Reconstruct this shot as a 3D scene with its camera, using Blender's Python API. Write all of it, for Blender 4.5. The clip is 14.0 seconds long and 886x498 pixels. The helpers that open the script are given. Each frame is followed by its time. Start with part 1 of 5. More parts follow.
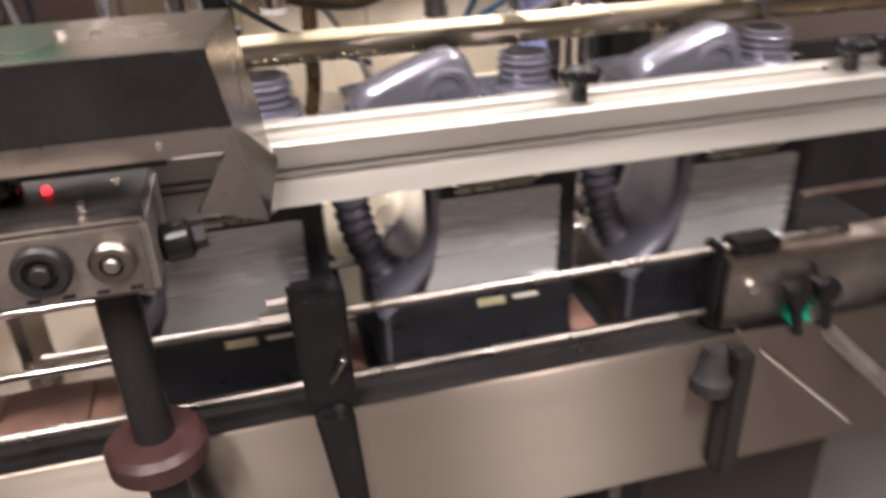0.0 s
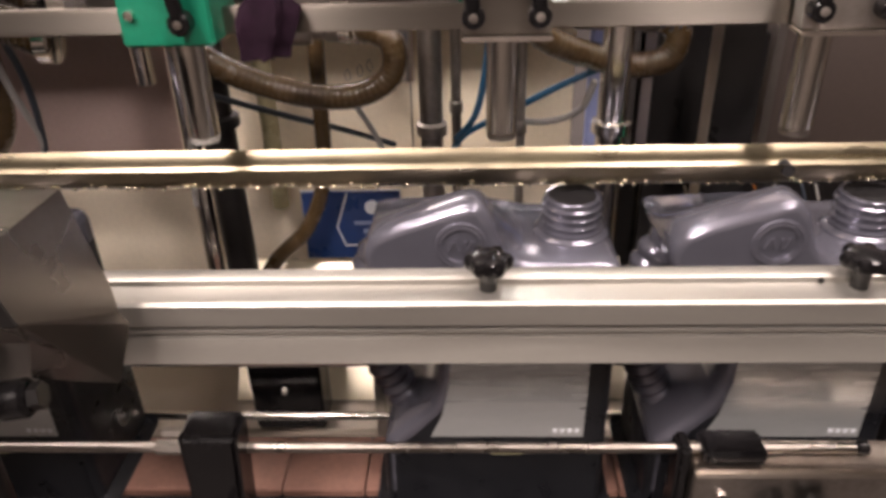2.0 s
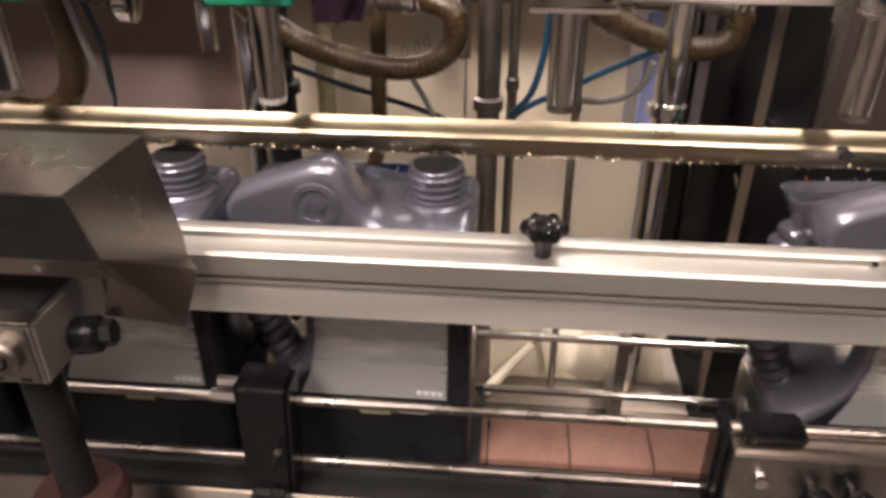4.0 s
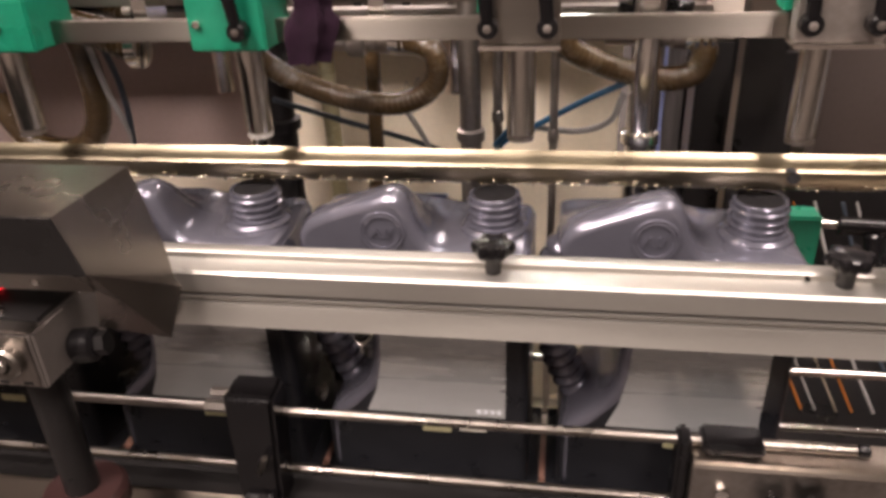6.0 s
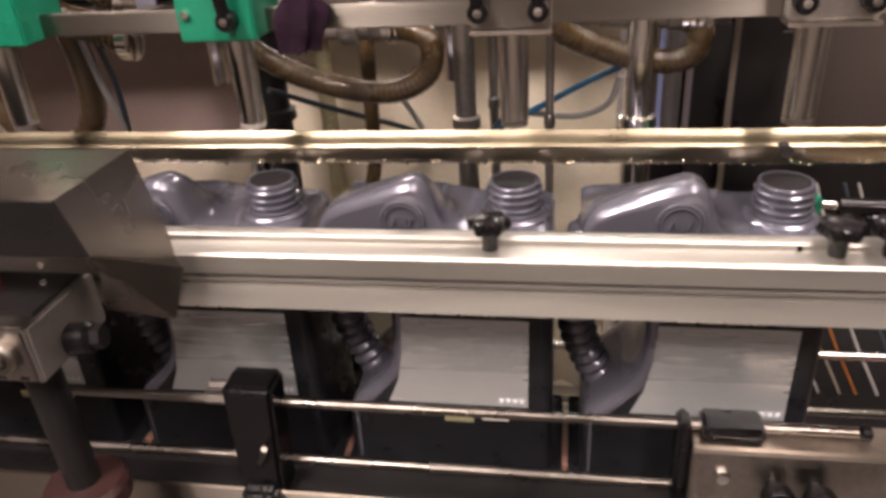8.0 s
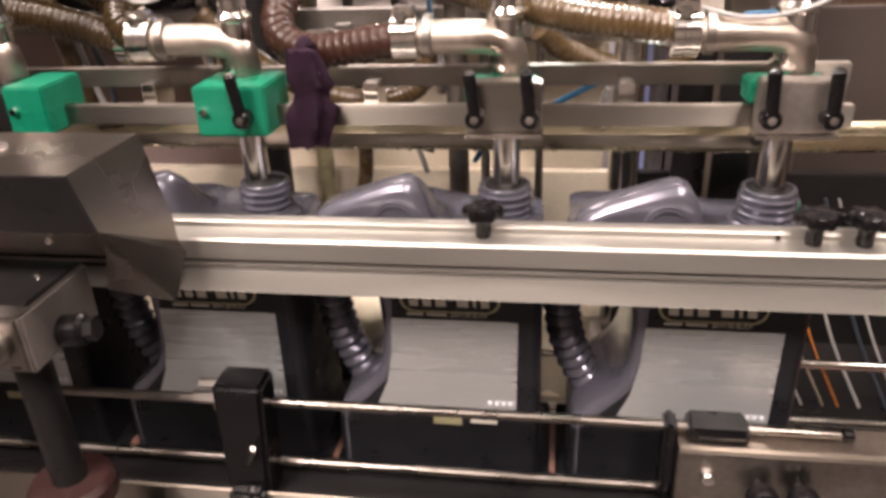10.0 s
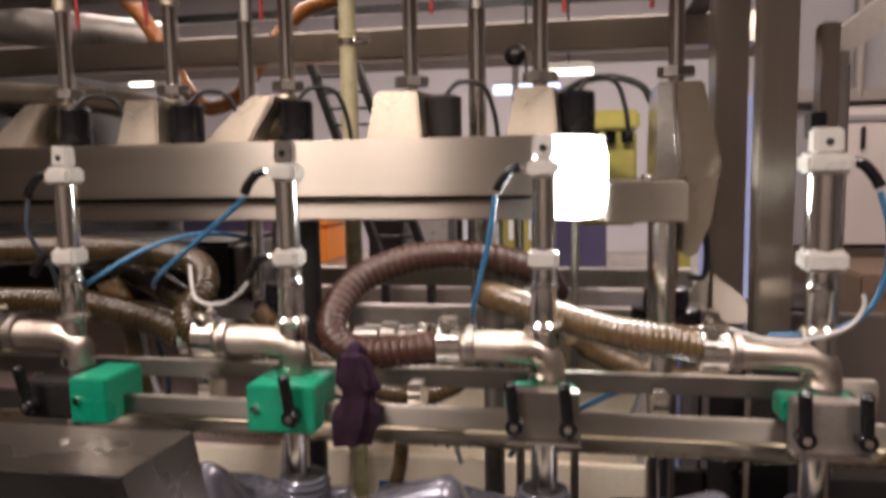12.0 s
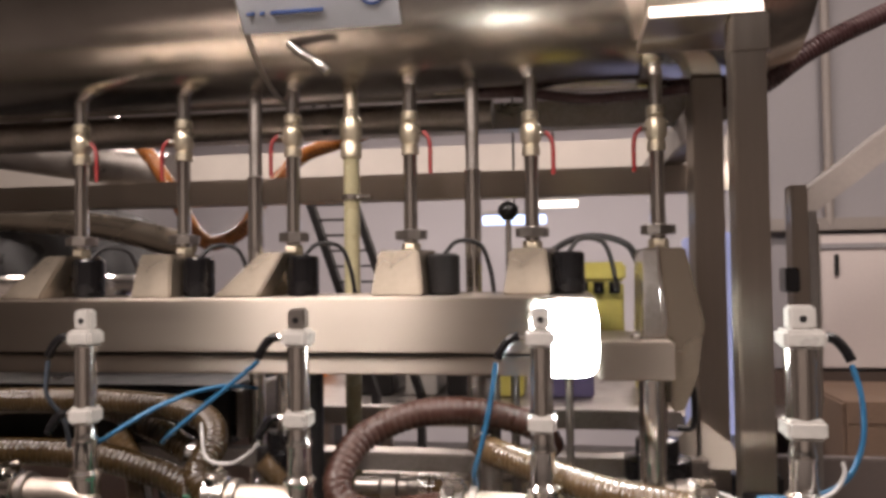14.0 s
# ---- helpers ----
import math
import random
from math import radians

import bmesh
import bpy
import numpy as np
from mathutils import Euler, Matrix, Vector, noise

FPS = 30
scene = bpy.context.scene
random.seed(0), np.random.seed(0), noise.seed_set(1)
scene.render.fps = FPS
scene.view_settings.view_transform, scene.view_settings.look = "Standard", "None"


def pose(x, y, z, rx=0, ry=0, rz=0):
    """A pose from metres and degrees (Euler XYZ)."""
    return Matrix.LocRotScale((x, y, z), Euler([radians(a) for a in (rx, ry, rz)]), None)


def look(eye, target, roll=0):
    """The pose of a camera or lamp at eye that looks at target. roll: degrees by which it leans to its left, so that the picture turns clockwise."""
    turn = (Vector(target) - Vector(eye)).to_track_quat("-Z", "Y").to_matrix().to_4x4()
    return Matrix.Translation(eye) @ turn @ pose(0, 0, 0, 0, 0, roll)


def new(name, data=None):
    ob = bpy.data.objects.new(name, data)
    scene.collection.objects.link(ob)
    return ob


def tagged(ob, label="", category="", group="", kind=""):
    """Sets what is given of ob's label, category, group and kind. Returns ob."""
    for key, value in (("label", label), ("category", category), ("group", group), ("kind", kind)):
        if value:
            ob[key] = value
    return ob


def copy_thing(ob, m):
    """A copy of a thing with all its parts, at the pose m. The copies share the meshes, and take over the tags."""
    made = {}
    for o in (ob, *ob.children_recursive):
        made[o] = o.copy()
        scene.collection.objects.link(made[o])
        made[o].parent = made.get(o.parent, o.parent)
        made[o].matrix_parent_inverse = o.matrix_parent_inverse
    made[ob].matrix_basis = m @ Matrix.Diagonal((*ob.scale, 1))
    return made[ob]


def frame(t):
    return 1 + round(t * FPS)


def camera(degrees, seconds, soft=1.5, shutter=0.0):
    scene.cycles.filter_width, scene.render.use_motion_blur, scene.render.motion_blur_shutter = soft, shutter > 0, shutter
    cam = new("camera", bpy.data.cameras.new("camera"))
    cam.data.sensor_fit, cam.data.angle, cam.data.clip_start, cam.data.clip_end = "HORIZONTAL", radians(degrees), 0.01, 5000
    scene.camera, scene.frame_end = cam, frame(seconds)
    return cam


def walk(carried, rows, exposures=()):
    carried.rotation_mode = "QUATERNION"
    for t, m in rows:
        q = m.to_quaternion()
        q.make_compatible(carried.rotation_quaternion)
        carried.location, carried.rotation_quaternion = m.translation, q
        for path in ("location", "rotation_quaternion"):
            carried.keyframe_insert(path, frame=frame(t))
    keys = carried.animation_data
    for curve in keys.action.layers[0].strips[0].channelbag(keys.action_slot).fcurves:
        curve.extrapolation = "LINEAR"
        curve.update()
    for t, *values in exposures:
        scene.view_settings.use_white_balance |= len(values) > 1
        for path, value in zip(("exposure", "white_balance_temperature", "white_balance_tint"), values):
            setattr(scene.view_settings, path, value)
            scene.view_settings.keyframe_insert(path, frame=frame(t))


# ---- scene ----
cam = camera(60.8, 14.0, soft=3.5, shutter=0.5)

PATH = [
    (0, (-0.236, -0.614, 1.359), (0.182, 1.105, 0.426), -2.2),
    (0.5, (-0.076, -0.583, 1.415), (-0.24, 1.166, 0.459), -2.9),
    (1, (-0.017, -0.543, 1.442), (-0.304, 1.197, 0.498), -2.9),
    (1.5, (-0.019, -0.521, 1.459), (-0.192, 1.228, 0.504), -2.9),
    (2, (-0.018, -0.523, 1.455), (-0.088, 1.215, 0.468), -1.6),
    (2.5, (-0.026, -0.531, 1.447), (-0.073, 1.185, 0.421), -0.7),
    (3, (-0.046, -0.535, 1.443), (-0.117, 1.175, 0.408), -0.1),
    (5.5, (0.02, -0.572, 1.456), (-0.259, 1.174, 0.522), -1.9),
    (6, (0.04, -0.58, 1.457), (-0.265, 1.167, 0.532), -2.6),
    (6.5, (0.053, -0.579, 1.456), (-0.281, 1.155, 0.516), -3.5),
    (7, (0.052, -0.578, 1.456), (-0.276, 1.158, 0.519), -3.7),
    (7.5, (0.05, -0.576, 1.455), (-0.277, 1.154, 0.506), -4.0),
    (10, (0.045, -0.596, 1.438), (-0.239, 1.176, 0.556), -2.5),
    (10.5, (0.045, -0.608, 1.431), (-0.265, 1.251, 0.764), -2.5),
    (11, (0.04, -0.61, 1.437), (-0.287, 1.291, 0.909), -2.6),
    (11.5, (0.038, -0.617, 1.448), (-0.306, 1.308, 1.031), -2.3),
    (12, (0.036, -0.615, 1.477), (-0.324, 1.34, 1.257), -1.0),
    (12.5, (0.037, -0.622, 1.501), (-0.366, 1.333, 1.371), -0.5),
    (13, (0.039, -0.624, 1.525), (-0.345, 1.338, 1.474), -0.6),
    (13.5, (0.035, -0.641, 1.541), (-0.325, 1.326, 1.582), -0.7),
    (14, (0.027, -0.659, 1.534), (-0.289, 1.315, 1.587), -0.8),
]
walk(cam, [(t, look(eye, target, roll)) for t, eye, target, roll in PATH], [(0, 1.58, 6100, 8), (0.4, 1.12, 6200, 9), (0.8, 0.98, 6350, 10), (1.3, 0.76, 6450, 11), (2.0, 0.76, 6500, 11), (5.3, 0.90, 6600, 12), (7.6, 0.94, 6600, 12), (10.0, 1.02, 6600, 12), (11.5, 0.64, 6500, 10), (12.3, 0.51, 6450, 10), (14, 0.56, 6350, 9)])

# ---- light ----
world = bpy.data.worlds.new("hall_air")
scene.world = world
world.use_nodes = True
world.node_tree.nodes["Background"].inputs[0].default_value = (1.0, 0.93, 0.84, 1)
world.node_tree.nodes["Background"].inputs[1].default_value = 0.05


def ceiling_lamp(x, y, z, sx, sy, watts, color):
    data = bpy.data.lights.new("tube_light", "AREA")
    data.shape, data.size, data.size_y, data.energy, data.color = "RECTANGLE", sx, sy, watts, color
    ob = new("tube_light", data)
    ob.location = (x, y, z)
    return ob


WARM = (1.0, 0.85, 0.79)
# x, y, watts, and whether the tube runs along y
TUBES = [(-1.18, -1.65, 46, True), (-0.74, -1.65, 34, True), (0.82, -1.65, 42, True), (-1.0, 0.0, 25, False), (0.85, 0.0, 25, False),
         (-1.3, 1.9, 26, False), (0.9, 1.9, 22, False), (-1.3, 3.8, 40, False), (0.9, 3.8, 40, False)]
for tx, ty, watts, along in TUBES:
    ceiling_lamp(tx, ty, 3.12, *((0.22, 1.1) if along else (1.1, 0.22)), watts, WARM)


# ---- materials ----
def mat(name, color, rough=0.5, metal=0.0, vary=0.25, scale=18.0, stretch=(1, 1, 1), bump=0.15, rough_vary=0.15,
        emit=0.0, coat=0.0, fine=180.0, brush=""):
    m = bpy.data.materials.new(name)
    m.use_nodes = True
    nt = m.node_tree
    b = nt.nodes["Principled BSDF"]
    tc = nt.nodes.new("ShaderNodeTexCoord")
    mp = nt.nodes.new("ShaderNodeMapping")
    mp.inputs["Scale"].default_value = stretch
    nt.links.new(tc.outputs["Object"], mp.inputs["Vector"])
    big = nt.nodes.new("ShaderNodeTexNoise")
    big.inputs["Scale"].default_value, big.inputs["Detail"].default_value = scale, 5
    small = nt.nodes.new("ShaderNodeTexNoise")
    small.inputs["Scale"].default_value, small.inputs["Detail"].default_value = fine, 3
    for n in (big, small):
        nt.links.new(mp.outputs["Vector"], n.inputs["Vector"])
    mix = nt.nodes.new("ShaderNodeMath")
    mix.operation = "MULTIPLY_ADD"
    nt.links.new(small.outputs["Fac"], mix.inputs[0])
    mix.inputs[1].default_value = 0.4
    half = nt.nodes.new("ShaderNodeMath")
    half.operation = "MULTIPLY"
    half.inputs[1].default_value = 0.6
    nt.links.new(big.outputs["Fac"], half.inputs[0])
    nt.links.new(half.outputs[0], mix.inputs[2])
    ramp = nt.nodes.new("ShaderNodeMapRange")
    ramp.inputs["From Min"].default_value, ramp.inputs["From Max"].default_value = 0.3, 0.7
    ramp.inputs["To Min"].default_value, ramp.inputs["To Max"].default_value = 1 - vary, 1 + vary * 0.5
    nt.links.new(mix.outputs[0], ramp.inputs["Value"])
    col = nt.nodes.new("ShaderNodeVectorMath")
    col.operation = "SCALE"
    col.inputs[0].default_value = color[:3]
    nt.links.new(ramp.outputs[0], col.inputs["Scale"])
    nt.links.new(col.outputs[0], b.inputs["Base Color"])
    rr = nt.nodes.new("ShaderNodeMapRange")
    rr.inputs["From Min"].default_value, rr.inputs["From Max"].default_value = 0.3, 0.7
    rr.inputs["To Min"].default_value = max(0.02, rough - rough_vary)
    rr.inputs["To Max"].default_value = min(1, rough + rough_vary)
    nt.links.new(big.outputs["Fac"], rr.inputs["Value"])
    nt.links.new(rr.outputs[0], b.inputs["Roughness"])
    b.inputs["Metallic"].default_value = metal
    if brush:
        tg = nt.nodes.new("ShaderNodeTangent")
        tg.direction_type, tg.axis = "RADIAL", brush
        nt.links.new(tg.outputs[0], b.inputs["Tangent"])
        b.inputs["Anisotropic"].default_value = 0.98
    b.inputs["Coat Weight"].default_value = coat
    if bump:
        bp = nt.nodes.new("ShaderNodeBump")
        bp.inputs["Strength"].default_value, bp.inputs["Distance"].default_value = bump, 0.002
        nt.links.new(mix.outputs[0], bp.inputs["Height"])
        nt.links.new(bp.outputs[0], b.inputs["Normal"])
    if emit:
        b.inputs["Emission Color"].default_value = (*color[:3], 1)
        b.inputs["Emission Strength"].default_value = emit
    return m


CAST = mat("dull_cast_steel", (0.43, 0.375, 0.325), 0.42, 1.0, 0.22, 22, bump=0.06)
COVER_STEEL = mat("folded_stainless_sheet", (0.27, 0.243, 0.218), 0.27, 1.0, 0.15, 7, bump=0.012, rough_vary=0.06)
STEEL = mat("brushed_steel", (0.375, 0.335, 0.29), 0.31, 1.0, 0.04, 3, (1, 6, 24), 0.0, 0.02, fine=90, brush="X")
BAR_STEEL = mat("dull_brushed_bar", (0.235, 0.215, 0.19), 0.34, 1.0, 0.08, 5, (1, 6, 24), 0.0, 0.03, fine=90, brush="X")
SATIN = mat("satin_nozzle_steel", (0.62, 0.59, 0.545), 0.20, 1.0, 0.25, 6, (40, 40, 1), 0.01, 0.05, fine=60)
TANK_STEEL = mat("tank_steel", (0.42, 0.385, 0.345), 0.22, 1.0, 0.18, 4, (2, 1, 1), 0.006, 0.05, fine=30)
STEEL_UPRIGHT = mat("upright_brushed_steel", (0.46, 0.415, 0.365), 0.34, 1.0, 0.10, 3, (24, 24, 1), 0.02, 0.05, fine=40, brush="Z")
CHROME = mat("polished_steel", (0.80, 0.775, 0.735), 0.14, 1.0, 0.12, 9, bump=0.03, rough_vary=0.06)
OILED_STEEL = mat("oiled_guide_steel", (0.22, 0.20, 0.178), 0.30, 1.0, 0.3, 20, bump=0.05)
DULL_STEEL = mat("worn_steel", (0.33, 0.30, 0.275), 0.42, 1.0, 0.3, 14, bump=0.12)
TRAY_STEEL = mat("oily_steel", (0.30, 0.26, 0.183), 0.32, 1.0, 0.2, 16, (1, 3, 3), 0.10, 0.08)
ALUMINIUM = mat("anodised_aluminium", (0.385, 0.37, 0.338), 0.48, 0.85, 0.10, 5, (1, 12, 12), 0.04, 0.08)
COVER = mat("painted_sheet_steel", (0.15, 0.133, 0.12), 0.36, 0.7, 0.25, 6, bump=0.06)
SILVER = mat("silver_grey_plastic", (0.162, 0.161, 0.197), 0.20, 0.6, 0.12, 30, bump=0.05, rough_vary=0.05, fine=600)
PRINT = mat("dark_label_film", (0.011, 0.0115, 0.014), 0.38, 0.0, 0.3, 40, bump=0.02)
LABEL = mat("pale_label_film", (0.46, 0.475, 0.475), 0.30, 0.55, 0.14, 10, (0.6, 1, 7), 0.05)
LABEL_INK = mat("label_ink", (0.62, 0.60, 0.52), 0.4, 0, 0.05, bump=0)
LABEL_GOLD = mat("label_gold", (0.42, 0.40, 0.24), 0.4, 0.2, 0.1, bump=0)
GREEN = mat("green_plastic", (0.004, 0.165, 0.092), 0.34, 0, 0.25, 20, bump=0.06)
BLACK = mat("black_plastic", (0.006, 0.0055, 0.006), 0.19, 0, 0.3, 30, bump=0.05)
RUBBER = mat("black_rubber", (0.02, 0.019, 0.02), 0.6, 0, 0.3, 40, bump=0.1)
WHITE_CAP = mat("off_white_cap", (0.46, 0.44, 0.41), 0.38, 0.25, 0.12, 30, bump=0.04)
HOSE_AMBER = mat("amber_oil_hose", (0.078, 0.049, 0.022), 0.24, 0.0, 0.35, 25, bump=0.03, coat=0.5)
HOSE_ORANGE = mat("orange_oil_hose", (0.34, 0.12, 0.025), 0.26, 0.0, 0.5, 9, bump=0.03, coat=0.4)
HOSE_OLIVE = mat("dark_olive_oil_hose", (0.029, 0.018, 0.007), 0.27, 0.0, 0.45, 14, bump=0.03, coat=0.08)
HOSE_BROWN = mat("red_brown_oil_hose", (0.036, 0.0155, 0.0105), 0.36, 0.0, 0.35, 25, bump=0.03, coat=0.05)
BLUE_TUBE = mat("blue_air_tube", (0.02, 0.10, 0.20), 0.35, 0, 0.1, bump=0)
GREY_TUBE = mat("grey_air_tube", (0.30, 0.29, 0.28), 0.4, 0, 0.1, bump=0)
DARK_TUBE = mat("dark_air_tube", (0.035, 0.045, 0.06), 0.4, 0, 0.1, bump=0)
CREAM = mat("cream_board", (0.86, 0.77, 0.62), 0.55, 0, 0.12, 5, bump=0.05)
CREAM_GLOSS = mat("glossy_cream_sheet", (0.86, 0.78, 0.61), 0.28, 0.5, 0.08, 5, bump=0.02, coat=0.3)
SIGN_BLUE = mat("blue_sign_film", (0.02, 0.05, 0.17), 0.35, 0, 0.15, bump=0.01)
SIGN_WHITE = mat("white_sign_ink", (0.72, 0.74, 0.78), 0.45, 0, 0.05, bump=0)
PINK = mat("salmon_chain_plastic", (0.24, 0.13, 0.10), 0.42, 0, 0.3, 25, bump=0.12)
CLOTH = mat("dark_plum_rag", (0.018, 0.008, 0.016), 0.85, 0, 0.4, 60, bump=0.5)
BRASS = mat("brass_valve", (0.60, 0.53, 0.40), 0.36, 0.85, 0.25, 30, bump=0.1)
RED = mat("red_lever_grip", (0.24, 0.02, 0.02), 0.4, 0, 0.2, bump=0.03)
ORANGE = mat("orange_plastic", (0.68, 0.21, 0.02), 0.45, 0, 0.2, 5, bump=0.02)
YELLOW = mat("yellow_plastic", (0.36, 0.32, 0.07), 0.45, 0, 0.2, 8, bump=0.02)
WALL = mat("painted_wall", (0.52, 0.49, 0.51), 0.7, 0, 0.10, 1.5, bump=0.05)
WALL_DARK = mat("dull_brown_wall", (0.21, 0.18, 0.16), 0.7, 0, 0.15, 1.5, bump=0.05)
WALL_LILAC = mat("dull_lilac_paint", (0.23, 0.212, 0.215), 0.7, 0, 0.15, 1.5, bump=0.05)
WALL_LOW = mat("brown_wall_panel", (0.068, 0.045, 0.034), 0.55, 0, 0.2, 3, bump=0.05)
PALE_DOOR = mat("pale_door_paint", (0.50, 0.435, 0.405), 0.55, 0, 0.12, 3, bump=0.03)
CARDBOARD = mat("brown_cardboard", (0.15, 0.095, 0.062), 0.75, 0, 0.25, 6, bump=0.05)
FLOOR = mat("grey_screed", (0.085, 0.075, 0.07), 0.45, 0, 0.3, 3, bump=0.15)
CEILING = mat("ceiling_panel", (0.60, 0.57, 0.54), 0.8, 0, 0.08, 2, bump=0.03)
DARK = mat("dark_paint_and_shade", (0.013, 0.012, 0.012), 0.38, 0.1, 0.3, 12, bump=0.06)
BOX_PAINT = mat("grey_enclosure_paint", (0.125, 0.11, 0.10), 0.5, 0.2, 0.2, 8, bump=0.05)
RUST = mat("rust_red_collar", (0.03, 0.012, 0.011), 0.42, 0.1, 0.35, 30, bump=0.15)
HOUSING = mat("dull_sheet_steel", (0.31, 0.265, 0.21), 0.30, 0.9, 0.15, 8, bump=0.03)
BLUE_STRIP = mat("pale_blue_panel", (0.36, 0.42, 0.74), 0.5, 0, 0.1, 4, bump=0)
LAMP_GLOW = mat("lamp_glow", (0.97, 1.0, 0.96), 0.4, 0, 0, bump=0, emit=60.0)
TUBE_GLOW = mat("tube_glow", (1.0, 0.90, 0.78), 0.4, 0, 0, bump=0, emit=2.6)
OIL_DROP = mat("hanging_oil", (0.62, 0.55, 0.38), 0.12, 0.9, 0.1, 30, bump=0)
COOL_GLOW = mat("cool_tube_glow", (0.55, 0.66, 1.0), 0.4, 0, 0, bump=0, emit=1.5)
RED_GLOW = mat("red_led_glow", (1.0, 0.03, 0.04), 0.4, 0, 0, bump=0, emit=1.0)
INDIGO = mat("indigo_panel", (0.06, 0.05, 0.11), 0.5, 0, 0.2, 6, bump=0.02)

# oily dark plastics, rubber and hoses take little surface sheen
for dark, sheen in ((HOSE_BROWN, 0.28), (HOSE_OLIVE, 0.35), (BLACK, 0.3), (RUBBER, 0.2), (DARK, 0.3), (PRINT, 0.3), (CLOTH, 0.1)):
    dark.node_tree.nodes["Principled BSDF"].inputs["Specular IOR Level"].default_value = sheen

# ---- building helpers ----
BASE = {}


def thing(name, label, category, base=(0, 0, 0), group="", kind=""):
    ob = new(name)
    ob.empty_display_size = 0.02
    ob.location = base
    BASE[ob.name] = Vector(base)
    return tagged(ob, label, category, group, kind)


def part(name, bm, material, parent=None, label="", smooth=True):
    """One mesh object out of bm (in world coordinates) under a thing or a part."""
    base = BASE.get(parent.name, Vector()) if parent else Vector()
    bmesh.ops.recalc_face_normals(bm, faces=bm.faces)
    bm.transform(Matrix.Translation(-base))
    me = bpy.data.meshes.new(name)
    bm.to_mesh(me)
    bm.free()
    me.materials.append(material)
    if smooth:
        me.polygons.foreach_set("use_smooth", [True] * len(me.polygons))
        me.set_sharp_from_angle(angle=radians(38))
    ob = new(name, me)
    if parent:
        ob.parent = parent
        BASE[ob.name] = base
    return tagged(ob, label)


def box(lo, hi, bevel=0.0, bm=None, turn=None):
    bm = bm or bmesh.new()
    c = [(a + b) / 2 for a, b in zip(lo, hi)]
    s = [abs(b - a) for a, b in zip(lo, hi)]
    made = bmesh.ops.create_cube(bm, size=1.0)["verts"]
    bmesh.ops.scale(bm, vec=s, verts=made)
    if bevel:
        es = list({e for v in made for e in v.link_edges})
        made = [v for v in bmesh.ops.bevel(bm, geom=es, offset=bevel, segments=2, affect="EDGES")["verts"]]
        made = list(set(made))
    if turn:
        bmesh.ops.rotate(bm, cent=(0, 0, 0), matrix=Euler([radians(a) for a in turn]).to_matrix(), verts=made)
    bmesh.ops.translate(bm, vec=c, verts=made)
    return bm


def rod(p0, p1, r, bm=None, seg=20, r1=None, bevel=0.0):
    bm = bm or bmesh.new()
    p0, p1 = Vector(p0), Vector(p1)
    d = p1 - p0
    q = d.to_track_quat("Z", "Y").to_matrix()
    u, w = q.col[0], q.col[1]
    r1 = r if r1 is None else r1
    n = d.normalized()
    rings = [(p0, r), (p1, r1)]
    if bevel:
        rings = [(p0, r - bevel), (p0 + n * bevel, r), (p1 - n * bevel, r1), (p1, r1 - bevel)]
    loops = []
    for c, rad in rings:
        loops.append([bm.verts.new(c + u * math.cos(a) * rad + w * math.sin(a) * rad)
                      for a in (2 * math.pi * i / seg for i in range(seg))])
    for a, b in zip(loops, loops[1:]):
        for i in range(seg):
            bm.faces.new((a[i], a[(i + 1) % seg], b[(i + 1) % seg], b[i]))
    bm.faces.new(loops[0][::-1])
    bm.faces.new(loops[-1])
    return bm


def spline(pts, n=10):
    """Smooth points through pts (Catmull-Rom)."""
    p = [Vector(q) for q in pts]
    p = [p[0] * 2 - p[1]] + p + [p[-1] * 2 - p[-2]]
    out = []
    for i in range(1, len(p) - 2):
        for k in range(n):
            t = k / n
            out.append(0.5 * (2 * p[i] + (p[i + 1] - p[i - 1]) * t + (2 * p[i - 1] - 5 * p[i] + 4 * p[i + 1] - p[i + 2]) * t * t
                              + (3 * p[i] - p[i - 1] - 3 * p[i + 1] + p[i + 2]) * t ** 3))
    return out + [p[-2]]


def sweep(pts, r, bm=None, seg=14, rib=0.0, pitch=0.006, n=10):
    """A hose through pts; rib: how far its rings stand out, pitch: their spacing."""
    bm = bm or bmesh.new()
    line = spline(pts, n)
    if rib:
        lens = [0.0]
        for a, b in zip(line, line[1:]):
            lens.append(lens[-1] + (b - a).length)
        m = max(4, int(lens[-1] / (pitch / 4)))
        dense, j = [], 0
        for k in range(m + 1):
            s = lens[-1] * k / m
            while j < len(lens) - 2 and lens[j + 1] < s:
                j += 1
            f = (s - lens[j]) / max(1e-9, lens[j + 1] - lens[j])
            dense.append(line[j].lerp(line[j + 1], min(1, f)))
        line = dense
    up, loops = Vector((0.13, 0.21, 0.97)), []
    for i, c in enumerate(line):
        d = (line[min(i + 1, len(line) - 1)] - line[max(i - 1, 0)]).normalized()
        u = d.cross(up)
        u = u.normalized() if u.length > 1e-4 else d.orthogonal().normalized()
        w = u.cross(d).normalized()
        up = w
        rad = r + (rib * (1, 0.4, -0.6, 0.4)[i % 4] if rib else 0)
        loops.append([bm.verts.new(c + u * math.cos(a) * rad + w * math.sin(a) * rad)
                      for a in (2 * math.pi * k / seg for k in range(seg))])
    for a, b in zip(loops, loops[1:]):
        for i in range(seg):
            bm.faces.new((a[i], a[(i + 1) % seg], b[(i + 1) % seg], b[i]))
    bm.faces.new(loops[0][::-1])
    bm.faces.new(loops[-1])
    return bm


